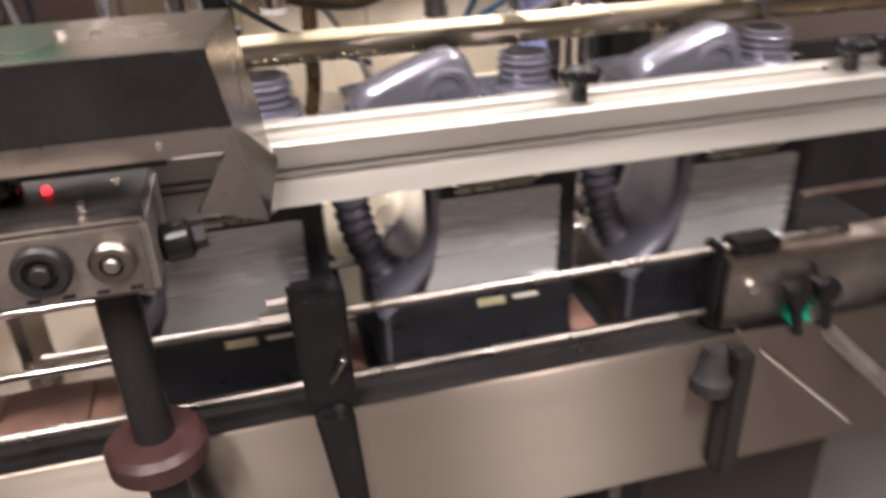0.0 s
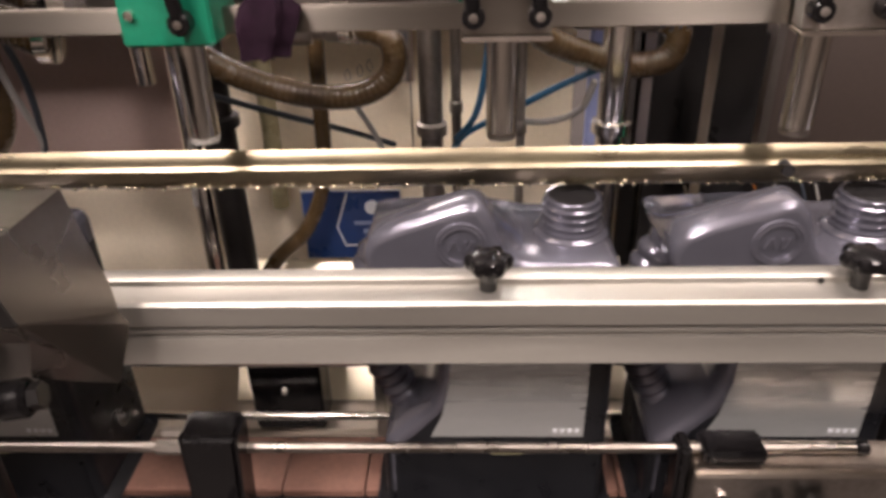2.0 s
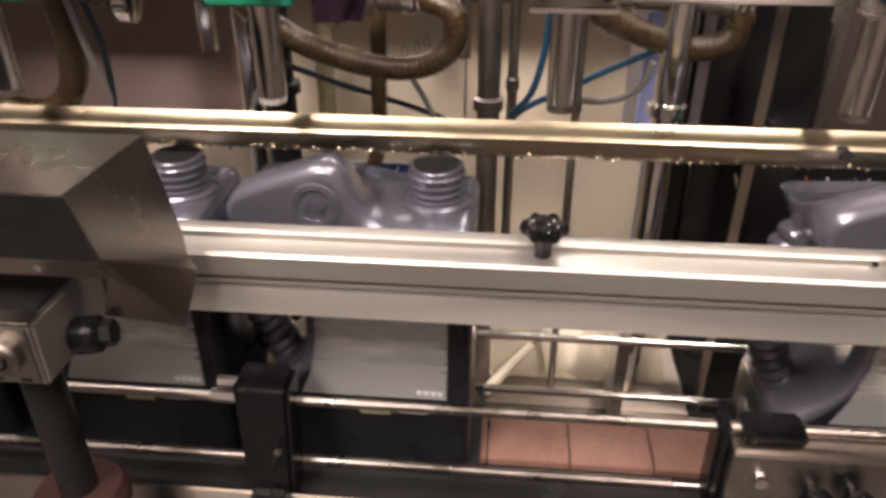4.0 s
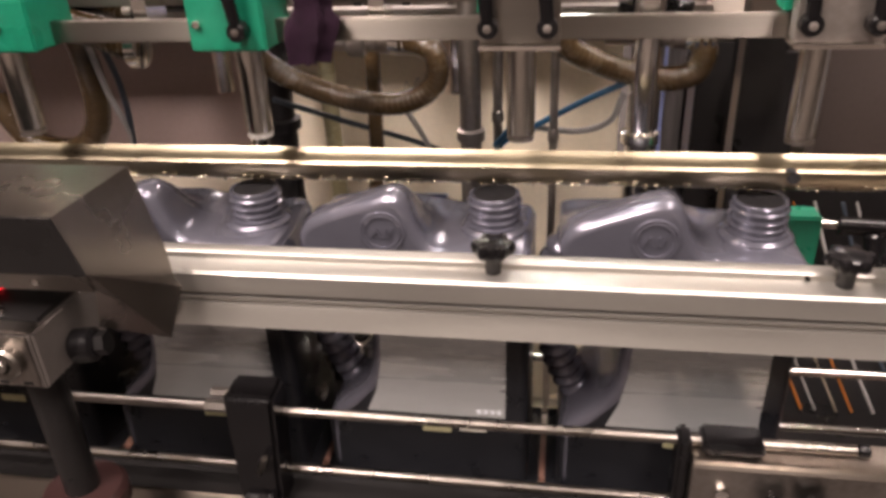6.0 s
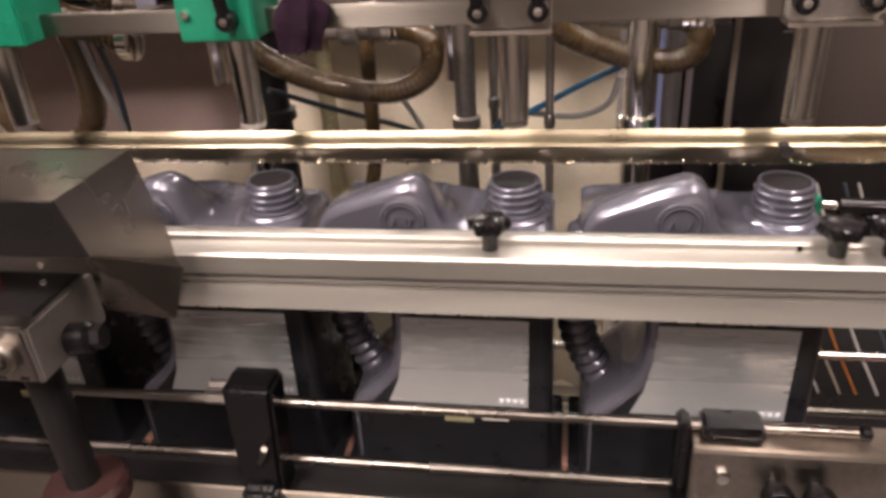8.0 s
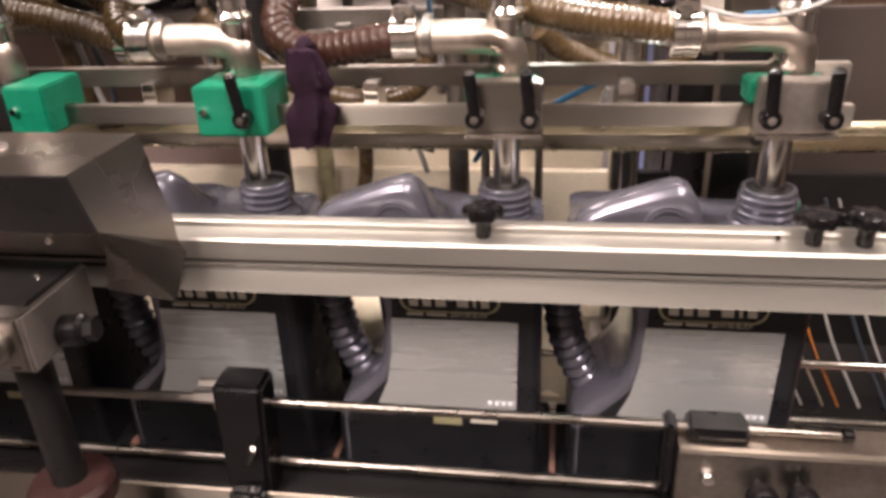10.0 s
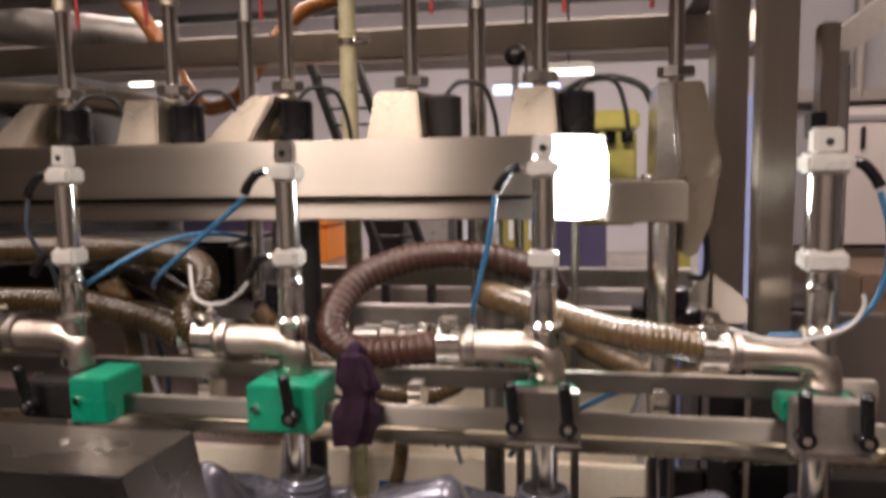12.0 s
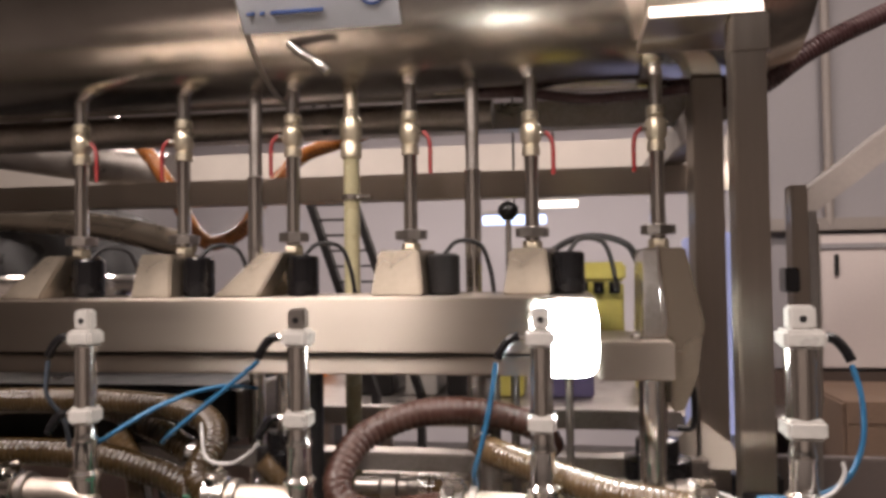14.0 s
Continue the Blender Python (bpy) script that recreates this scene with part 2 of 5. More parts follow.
def lathe(profile, centre, bm=None, seg=28, axis="z"):
    """profile: (radius, height) pairs round an axis through centre."""
    bm = bm or bmesh.new()
    c, loops = Vector(centre), []
    for r, h in profile:
        ring = []
        for i in range(seg):
            a = 2 * math.pi * i / seg
            p = {"z": (r * math.cos(a), r * math.sin(a), h), "y": (r * math.cos(a), h, r * math.sin(a)),
                 "x": (h, r * math.cos(a), r * math.sin(a))}[axis]
            ring.append(bm.verts.new(c + Vector(p)))
        loops.append(ring)
    for a, b in zip(loops, loops[1:]):
        for i in range(seg):
            bm.faces.new((a[i], a[(i + 1) % seg], b[(i + 1) % seg], b[i]))
    if profile[0][0] > 0:
        bm.faces.new(loops[0][::-1])
    if profile[-1][0] > 0:
        bm.faces.new(loops[-1])
    return bm


def prism(poly, lo, hi, plane="xz", bm=None, bevel=0.0):
    """A polygon given in the plane, extruded along the third axis from lo to hi."""
    bm = bm or bmesh.new()

    def put(a, b, h):
        return {"xz": (a, h, b), "yz": (h, a, b), "xy": (a, b, h)}[plane]

    v0 = [bm.verts.new(put(a, b, lo)) for a, b in poly]
    v1 = [bm.verts.new(put(a, b, hi)) for a, b in poly]
    fs = [bm.faces.new(v0), bm.faces.new(v1[::-1])]
    for i in range(len(poly)):
        j = (i + 1) % len(poly)
        fs.append(bm.faces.new((v0[i], v1[i], v1[j], v0[j])))
    bmesh.ops.recalc_face_normals(bm, faces=fs)
    if bevel:
        bmesh.ops.bevel(bm, geom=list({e for f in fs for e in f.edges}), offset=bevel, segments=2, affect="EDGES")
    return bm


def hull(points, bm=None, bevel=0.0):
    bm = bm or bmesh.new()
    vs = [bm.verts.new(p) for p in points]
    bmesh.ops.convex_hull(bm, input=vs)
    if bevel:
        bmesh.ops.dissolve_limit(bm, angle_limit=radians(2), verts=bm.verts, edges=bm.edges)
        bmesh.ops.bevel(bm, geom=list(bm.edges), offset=bevel, segments=2, affect="EDGES")
    return bm


# ---- the hall ----
def hall():
    tagged(part("floor", box((-5, -4, -0.06), (5, 6, 0)), FLOOR), "worn grey screed floor of the filling hall", "floor", kind="structure")
    tagged(part("wall_north", box((-5, 6, 0), (5, 6.15, 3.2)), WALL), "plain pale plastered hall wall", "wall", kind="structure")
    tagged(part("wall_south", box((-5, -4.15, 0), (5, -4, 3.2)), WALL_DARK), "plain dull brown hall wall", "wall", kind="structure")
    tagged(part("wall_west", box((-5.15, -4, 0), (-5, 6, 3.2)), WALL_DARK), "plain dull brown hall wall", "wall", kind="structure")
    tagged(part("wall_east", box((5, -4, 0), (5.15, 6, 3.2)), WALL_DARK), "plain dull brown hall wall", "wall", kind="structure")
    tagged(part("ceiling", box((-5, -4, 3.2), (5, 6, 3.3)), CEILING), "pale panelled hall ceiling", "ceiling", kind="structure")
    first = None
    for tx, ty, watts, along in TUBES:
        if first is None:
            first = thing("ceiling_light", "long white fluorescent ceiling light, switched on", "ceiling light", (0, 0, 3.2), "hall ceiling lights")
            part("housing", box((-0.58, -0.13, 3.165), (0.58, 0.13, 3.2), 0.004), WHITE_CAP, first)
            part("diffuser", box((-0.55, -0.11, 3.135), (0.55, 0.11, 3.165), 0.004), TUBE_GLOW, first)
            first.matrix_world = pose(tx, ty, 3.2, rz=90 if along else 0)
        else:
            copy_thing(first, pose(tx, ty, 3.2, rz=90 if along else 0))


hall()


# ---- bottles ----
def bottle():
    """An oil bottle, its neck's axis at x = 0, standing on z = 0."""
    b = thing("oil_bottle", "silver-grey plastic oil bottle with ribbed handle and dark label", "bottle", group="oil bottles on the conveyor")
    outer = [(0.029, -0.018), (0.0325, -0.010), (0.033, 0.03), (0.033, 0.20), (0.0315, 0.221), (0.025, 0.2285), (0.0, 0.229), (-0.029, 0.229),
             (-0.042, 0.2315), (-0.052, 0.2385), (-0.0575, 0.250), (-0.0615, 0.262), (-0.0665, 0.272), (-0.0745, 0.2778), (-0.086, 0.2768), (-0.116, 0.2670),
             (-0.140, 0.2575), (-0.152, 0.249), (-0.157, 0.234), (-0.150, 0.214), (-0.130, 0.202), (-0.114, 0.193), (-0.106, 0.175),
             (-0.104, 0.145), (-0.107, 0.112), (-0.116, 0.092), (-0.132, 0.076), (-0.148, 0.060), (-0.153, 0.04), (-0.1525, -0.010), (-0.149, -0.018)]

    def dense(loop, n):
        k, out = len(loop), []
        for i in range(k):
            p = [Vector(loop[(i + j) % k]) for j in (-1, 0, 1, 2)]
            for s in range(n):
                t = s / n
                out.append(0.5 * (2 * p[1] + (p[2] - p[0]) * t + (2 * p[0] - 5 * p[1] + 4 * p[2] - p[3]) * t * t
                                  + (3 * p[1] - p[0] - 3 * p[2] + p[3]) * t ** 3))
        return out

    def inset(loop, d):
        k, out = len(loop), []
        for i in range(k):
            t = (loop[(i + 1) % k] - loop[i - 1]).normalized()
            out.append(loop[i] + Vector((-t.y, t.x)) * d)
        return out

    loop = dense(outer, 3)
    layers = [(-0.055, 0.0085), (-0.055, 0.0070), (-0.0544, 0.0050), (-0.0528, 0.0028), (-0.0502, 0.0010), (-0.047, 0.0), (0.047, 0.0), (0.0502, 0.0010), (0.0528, 0.0028), (0.0544, 0.0050), (0.055, 0.0070), (0.055, 0.0085)]
    bm = bmesh.new()
    turn = sum(a.x * b_.y - b_.x * a.y for a, b_ in zip(loop, loop[1:] + loop[:1])) > 0

    def crest(y, z):
        """The hump falls away towards the back."""
        f = min(1, max(0, (y + 0.03) / 0.06))
        return z if z < 0.230 else 0.230 + (z - 0.230) * (1 - 0.9 * f * f * (3 - 2 * f))

    rows = []
    for y, d in layers:
        rows.append([bm.verts.new((p.x, y, crest(y, p.y))) for p in inset(loop, d if turn else -d)])
    # the long sides get rows of their own, so that the crest can fall smoothly
    mid = []
    for k in range(1, 8):
        y = -0.047 + 0.094 * k / 8
        mid.append([bm.verts.new((p.x, y, crest(y, p.y))) for p in loop])
    rows = rows[:6] + mid + rows[6:]
    for a, c in zip(rows, rows[1:]):
        for i in range(len(a)):
            j = (i + 1) % len(a)
            bm.faces.new((a[i], a[j], c[j], c[i]))
    for r in (rows[0], rows[-1]):
        bmesh.ops.triangle_fill(bm, edges=[bm.edges.get((r[i], r[(i + 1) % len(r)])) for i in range(len(r))], use_beauty=True, use_dissolve=False)
    # film colour on the body's lower part and neck-side edge also paints in shade
    for face in bm.faces:
        c = face.calc_center_median()
        if (c.x > 0.0235 and c.z < 0.191) or (c.z < 0.046 and abs(c.y) < 0.0547) or c.z < -0.008:
            face.material_index = 1
    body = part("body", bm, SILVER, b)
    body.data.materials.append(PRINT)
    grip = [(-0.138, 0, 0.226), (-0.153, 0, 0.209), (-0.160, 0, 0.188), (-0.162, 0, 0.160), (-0.160, 0, 0.130), (-0.154, 0, 0.104), (-0.145, 0, 0.082), (-0.135, 0, 0.064)]
    part("handle", sweep(grip, 0.0152, seg=20, rib=0.0019, pitch=0.0112), SILVER, b, "ribbed silver-grey handle")
    # threaded neck, open at the top
    prof = [(0.0295, 0.2275), (0.0292, 0.2305), (0.0262, 0.2328), (0.0240, 0.2335), (0.0250, 0.2340), (0.0250, 0.2354), (0.0215, 0.2360)]
    for k in range(3):
        z = 0.2378 + k * 0.0068
        prof += [(0.0213, z), (0.0232, z + 0.0012), (0.0232, z + 0.0026), (0.0213, z + 0.0038)]
    prof += [(0.0215, 0.2592), (0.0208, 0.260), (0.0183, 0.260)]
    part("neck", lathe(prof + [(0.0183, 0.2585), (0.0183, 0.226)], (0, 0, 0), seg=36), SILVER, b)
    # black lining paints the darkness inside the open neck
    part("neck_bore", lathe([(0.0180, 0.2595), (0.0178, 0.2275), (0.0, 0.2274)], (0, 0, 0), seg=36), RUBBER, b, "dark opening of the neck")
    # moulded emblem on the hump: a ring with a short bar pattern
    for rad in (0.0172, 0.0142):
        ring = []
        for k in range(33):
            a = 2 * math.pi * k / 32
            ring.append((-0.0850 + rad * math.cos(a), -0.0556, 0.2470 + rad * math.sin(a)))
        part("emblem_ring", sweep(ring, 0.0015, seg=8, n=1), SILVER, b)
    for x0, lean in ((-0.0920, 0.003), (-0.0880, -0.003), (-0.0820, 0), (-0.0785, 0.003)):
        part("emblem_bar", rod((x0 - lean / 2, -0.0557, 0.2425), (x0 + lean / 2, -0.0557, 0.2505), 0.0014, seg=8), SILVER, b)
    # wrap label: dark film, pale panel, badge, small print
    film = prism([(-0.144, -0.009), (0.0245, -0.009), (0.0245, 0.192), (-0.092, 0.192), (-0.0945, 0.12), (-0.103, 0.092), (-0.120, 0.073), (-0.143, 0.050)], -0.0556, -0.0548)
    label = part("label", film, PRINT, b, "dark printed label film", smooth=False)
    part("panel", prism([(-0.112, 0.066), (0.013, 0.066), (0.014, 0.157), (-0.094, 0.157), (-0.096, 0.12), (-0.102, 0.09)], -0.0560, -0.0554), LABEL, label, "pale blank label panel", smooth=False)
    badge = []
    for k in range(28):
        a = 2 * math.pi * k / 28
        cx = 0.030 if math.cos(a) > 0 else -0.030
        badge.append((-0.043 + cx + 0.0125 * math.cos(a), 0.1765 + 0.0125 * math.sin(a)))
    part("badge", prism(badge, -0.0560, -0.0555), LABEL_GOLD, label, "olive-gold label badge", smooth=False)
    part("badge_field", prism([(-0.043 + (x + 0.043) * 0.95, 0.1765 + (z - 0.1765) * 0.86) for x, z in badge], -0.0563, -0.0559), PRINT, label, smooth=False)
    for x0, x1 in ((-0.078, -0.0695), (-0.0665, -0.0585), (-0.0555, -0.046), (-0.0375, -0.0270), (-0.0240, -0.0205), (-0.0175, -0.0095)):
        part("badge_bar", prism([(x0 + 0.001, 0.1705), (x1, 0.1705), (x1 - 0.001, 0.1815), (x0, 0.1815)], -0.0566, -0.0562), LABEL_INK, label, smooth=False)
    for x0, x1 in ((-0.080, -0.066), (-0.063, -0.046)):
        part("print_bar", prism([(x0, 0.1608), (x1, 0.1608), (x1, 0.1630), (x0, 0.1630)], -0.0560, -0.0555), LABEL_INK, label, smooth=False)
    cu = bpy.data.curves.new("grade_text", "FONT")
    cu.body, cu.size, cu.extrude, cu.align_x = "20W-50 SL/CF", 0.0052, 0.0002, "LEFT"
    tmp = new("grade_text", cu)
    me = bpy.data.meshes.new_from_object(tmp.evaluated_get(bpy.context.evaluated_depsgraph_get()))
    bpy.data.objects.remove(tmp)
    me.transform(Matrix.Translation((-0.043, -0.0559, 0.1602)) @ Matrix.Rotation(radians(90), 4, "X"))
    me.materials.append(LABEL_INK)
    txt = new("grade_text", me)
    txt.parent = label
    for x in (-0.012, -0.006, 0.0, 0.006):
        part("print_mark", box((x, -0.0565, 0.0705), (x + 0.0035, -0.0559, 0.0745)), SIGN_WHITE, label, smooth=False)
    part("seal_bar", prism([(-0.062, 0.046), (-0.036, 0.046), (-0.036, 0.054), (-0.062, 0.054)], -0.0560, -0.0555), LABEL_GOLD, label, smooth=False)
    part("seal_bar", prism([(-0.028, 0.049), (-0.004, 0.049), (-0.004, 0.053), (-0.028, 0.053)], -0.0560, -0.0555), LABEL_INK, label, smooth=False)
    return b


BELT = 0.945  # the bottles' datum; their feet stand 18 mm lower, on the slats
bottles = [bottle()]
for k in range(6):
    bottles.append(copy_thing(bottles[0], pose(0, 0, BELT)))


# ---- conveyor ----
def conveyor():
    c = thing("conveyor", "stainless steel slat-chain bottle conveyor with salmon plastic slats", "conveyor", (0, 0, 0))
    part("side_panel", box((-2.2, -0.122, 0.80), (2.4, -0.119, 0.957), 0.001), STEEL, c, "brushed steel side panel")
    part("side_panel", box((-2.2, 0.100, 0.76), (2.4, 0.103, 0.868), 0.001), STEEL, c)
    part("edge_strip", box((-2.2, -0.1188, 0.945), (2.4, -0.066, 0.949), 0.001), DARK, c)
    part("wear_strip", box((-2.2, -0.062, 0.907), (2.4, -0.039, 0.924), 0.002), DARK, c)
    part("wear_strip", box((-2.2, 0.034, 0.895), (2.4, 0.058, 0.904), 0.002), DARK, c)
    part("chain_bed", box((-2.2, -0.06, 0.880), (2.4, 0.06, 0.8945)), DARK, c)
    for x in (-2.0, -0.9, 0.9, 2.2):
        for y in (-0.1, 0.08):
            part("leg", box((x, y - 0.02, 0.0), (x + 0.04, y + 0.02, 0.80), 0.003), STEEL, c)
    bm = box((-0.0375, -0.037, 0.919), (0.0375, 0.032, 0.927), 0.001)
    first = part("slat", bm, PINK, c, smooth=False)
    for k in range(-26, 31):
        if k:
            s = first.copy()
            scene.collection.objects.link(s)
            s.location = (k * 0.0765, 0, 0)
    return c


conveyor()


def guide_rods():
    g = thing("front_guide_rail", "two thin polished steel guide rods beside the conveyor", "guide rail", (0, -0.09, 1.0))
    part("rod", rod((-0.205, -0.09, 1.032), (0.275, -0.09, 1.032), 0.0042, bevel=0.001), OILED_STEEL, g)
    part("rod", rod((-0.9, -0.09, 0.966), (0.9, -0.09, 0.966), 0.0045, bevel=0.001), OILED_STEEL, g)
    part("rod", rod((-0.42, -0.09, 1.032), (-0.245, -0.09, 1.032), 0.0042, bevel=0.001), DULL_STEEL, g)
    b = thing("rear_guide_rail", "polished steel guide rod and ledge behind the bottles", "guide rail", (0, 0.075, 0.95))
    part("rod", rod((-1.5, 0.075, 0.986), (1.5, 0.075, 0.986), 0.0045), CHROME, b)
    part("rod", rod((-1.5, 0.078, 0.913), (1.5, 0.078, 0.913), 0.0045), CHROME, b)
    part("back_sheet", prism([(0.150, 0.872), (0.155, 0.872), (0.262, 0.998), (0.257, 0.998)], -0.29, 0.16, "yz"), CREAM_GLOSS, b, "glossy cream back sheet", smooth=False)
    for x in (-0.118, 0.09, -0.5):
        part("bracket", box((x, 0.084, 0.872), (x + 0.012, 0.149, 0.987), 0.001), DULL_STEEL, b)


guide_rods()


# ---- clamping rail in front of the bottles, with the end cover ----
def clamp_rail():
    r = thing("clamp_rail", "pale anodised aluminium profile rail clamping the bottles", "rail", (0, -0.11, 1.17))
    prof = [(-0.1325, 1.1475), (-0.1275, 1.1645), (-0.124, 1.1652), (-0.124, 1.1675), (-0.127, 1.1682), (-0.127, 1.1702), (-0.123, 1.171), (-0.123, 1.1735),
            (-0.128, 1.1742), (-0.128, 1.1895), (-0.126, 1.1915), (-0.112, 1.1925), (-0.109, 1.1932), (-0.109, 1.1972), (-0.107, 1.1985), (-0.097, 1.1985),
            (-0.095, 1.1972), (-0.095, 1.1475)]
    part("profile", prism(prof, -0.62, 0.75, "yz"), ALUMINIUM, r)
    part("backing_strip", box((-0.6, -0.0945, 1.152), (0.73, -0.0905, 1.193), 0.001), RUBBER, r)
    for x in (-0.006, 0.228, 0.262):
        k = part("knob", lathe([(0.0, 0.0365), (0.008, 0.0365), (0.0125, 0.034), (0.0135, 0.030), (0.0125, 0.0265), (0.007, 0.024), (0.0058, 0.021), (0.0058, 0.010)], (x, -0.112, 1.1815), seg=20), BLACK, r, "black plastic star knob")
        for j in range(6):
            a = j * math.pi / 3
            part("lobe", lathe([(0.0, 0.0355), (0.003, 0.0352), (0.0045, 0.0325), (0.0045, 0.0285), (0.003, 0.0262), (0, 0.026)],
                               (x + 0.0115 * math.cos(a), -0.112 + 0.0115 * math.sin(a), 1.1815), seg=10), BLACK, k)
    part("screw_head", rod((0.205, -0.111, 1.1953), (0.205, -0.108, 1.1953), 0.0018, seg=8), BLACK, r)
    # folded cover over the rail's end
    corner = {"tl": (-0.90, -0.150, 1.2832), "tr": (-0.2439, -0.150, 1.2832), "fl": (-0.90, -0.218, 1.277), "fr": (-0.257, -0.218, 1.277),
              "ml": (-0.90, -0.2102, 1.2344), "mr": (-0.2505, -0.2102, 1.2344), "bl": (-0.90, -0.199, 1.2165), "br": (-0.256, -0.199, 1.2165),
              "edge": (-0.2349, -0.1433, 1.2177), "fold": (-0.2329, -0.145, 1.1971), "low": (-0.2285, -0.145, 1.189), "tip": (-0.2395, -0.155, 1.150), "hem": (-0.2802, -0.1750, 1.1705)}

    def folded(faces):
        sheet = bmesh.new()
        at = {k: sheet.verts.new(p) for k, p in corner.items() if any(k in f for f in faces)}
        for f in faces:
            sheet.faces.new([at[k] for k in f])
        bmesh.ops.recalc_face_normals(sheet, faces=sheet.faces)
        bmesh.ops.solidify(sheet, geom=sheet.faces[:], thickness=0.002)
        return sheet

    part("end_cover", folded([("tl", "tr", "fr", "fl"), ("fr", "tr", "edge", "fold", "mr"), ("mr", "fold", "low", "tip"), ("br", "mr", "tip", "hem")]), COVER_STEEL, r, "folded stainless sheet steel cover", smooth=False)
    # the steel front face is coloured dark for the darkness it reflects
    part("cover_front_shade", folded([("fl", "fr", "mr", "ml")]), DARK, r, "front face of the cover, coloured dark for its shade", smooth=False)
    part("cover_skirt", folded([("ml", "mr", "br", "bl")]), COVER_STEEL, r, smooth=False)
    part("skirt_screw", lathe([(0, -0.003), (0.0025, -0.0025), (0.003, 0)], (-0.290, -0.2065, 1.226), seg=10, axis="y"), CHROME, r)
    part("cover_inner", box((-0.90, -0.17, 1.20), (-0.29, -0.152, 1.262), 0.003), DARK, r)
    for x in (-0.33, -0.45):
        part("cover_screw", lathe([(0, 0.004), (0.003, 0.0035), (0.004, 0.0)], (x, -0.175, 1.2795), seg=12), DULL_STEEL, r)
    return r


rail = clamp_rail()


# ---- sensor box on its post ----
def sensor_box():
    s = thing("sensor_box", "grey sensor box with round connectors on a steel post", "control box", (-0.35, -0.2, 0.9))
    part("body", box((-0.5695, -0.2100, 1.1400), (-0.3050, -0.1295, 1.1860), 0.002), BOX_PAINT, s)
    part("top_plate", box((-0.5645, -0.1970, 1.1862), (-0.3075, -0.1325, 1.1895), 0.001), DARK, s, "dark top plate of the box", smooth=False)
    part("face_plate", box((-0.5495, -0.2125, 1.1440), (-0.3085, -0.2105, 1.1845), 0.0005), DULL_STEEL, s, "pale metal face plate")
    part("lid_edge", box((-0.5695, -0.2110, 1.1862), (-0.3060, -0.1975, 1.1880), 0.0008), DULL_STEEL, s, "pale lid edge", smooth=False)
    for x, r, m in ((-0.4035, 0.0145, DARK), (-0.3615, 0.0155, DARK), (-0.3255, 0.0125, OILED_STEEL)):
        k = part("connector", lathe([(r, 0.0), (r, -0.006), (r - 0.002, -0.008), (r - 0.006, -0.008), (r - 0.0065, -0.004), (0, -0.004)], (x, -0.2125, 1.1660), seg=24, axis="y"), m, s)
        part("pin", rod((x, -0.2165, 1.1660), (x, -0.2230, 1.1660), r * 0.35, seg=12, bevel=0.0008), DULL_STEEL if m is OILED_STEEL else DARK, k)
        for dx in (-0.009, 0.009):
            part("marker", box((x + dx - 0.004, -0.2128, 1.1455), (x + dx + 0.003, -0.2123, 1.1480)), DARK, k)
    gland = part("cable_gland", rod((-0.3055, -0.1755, 1.1530), (-0.2855, -0.1735, 1.1550), 0.0125, seg=20, bevel=0.003), BLACK, s, "black cable gland")
    part("gland_nut", rod((-0.2865, -0.1735, 1.1550), (-0.2785, -0.1725, 1.1560), 0.009, seg=6), DARK, gland)
    part("led", lathe([(0, 0.004), (0.002, 0.0035), (0.003, 0.0015), (0.003, 0)], (-0.3630, -0.1600, 1.1895), seg=12), RED_GLOW, s, "red indicator lamp, lit")
    for x, y in ((-0.3395, -0.1905), (-0.3945, -0.1905), (-0.3245, -0.1585), (-0.4245, -0.1585)):
        part("screw", lathe([(0.003, 0), (0.0025, 0.0025), (0, 0.003)], (x, y, 1.1895), seg=10), CHROME, s)
    part("cap", lathe([(0.012, 0.0), (0.012, 0.015), (0.010, 0.018), (0.0, 0.018)], (-0.3875, -0.1585, 1.1895), seg=18), BLACK, s)
    part("post", rod((-0.3375, -0.1755, 0.62), (-0.3375, -0.1755, 1.1400), 0.0135, seg=28), DARK, s, "dark painted post")
    part("collar", lathe([(0.014, -0.006), (0.030, -0.006), (0.034, -0.002), (0.034, 0.012), (0.030, 0.017), (0.014, 0.018)], (-0.3375, -0.1755, 0.995), seg=32), RUST, s, "dark rust-red collar")
    part("clamp_foot", box((-0.3645, -0.1985, 0.84), (-0.3095, -0.123, 0.88), 0.004), DARK, s)


sensor_box()


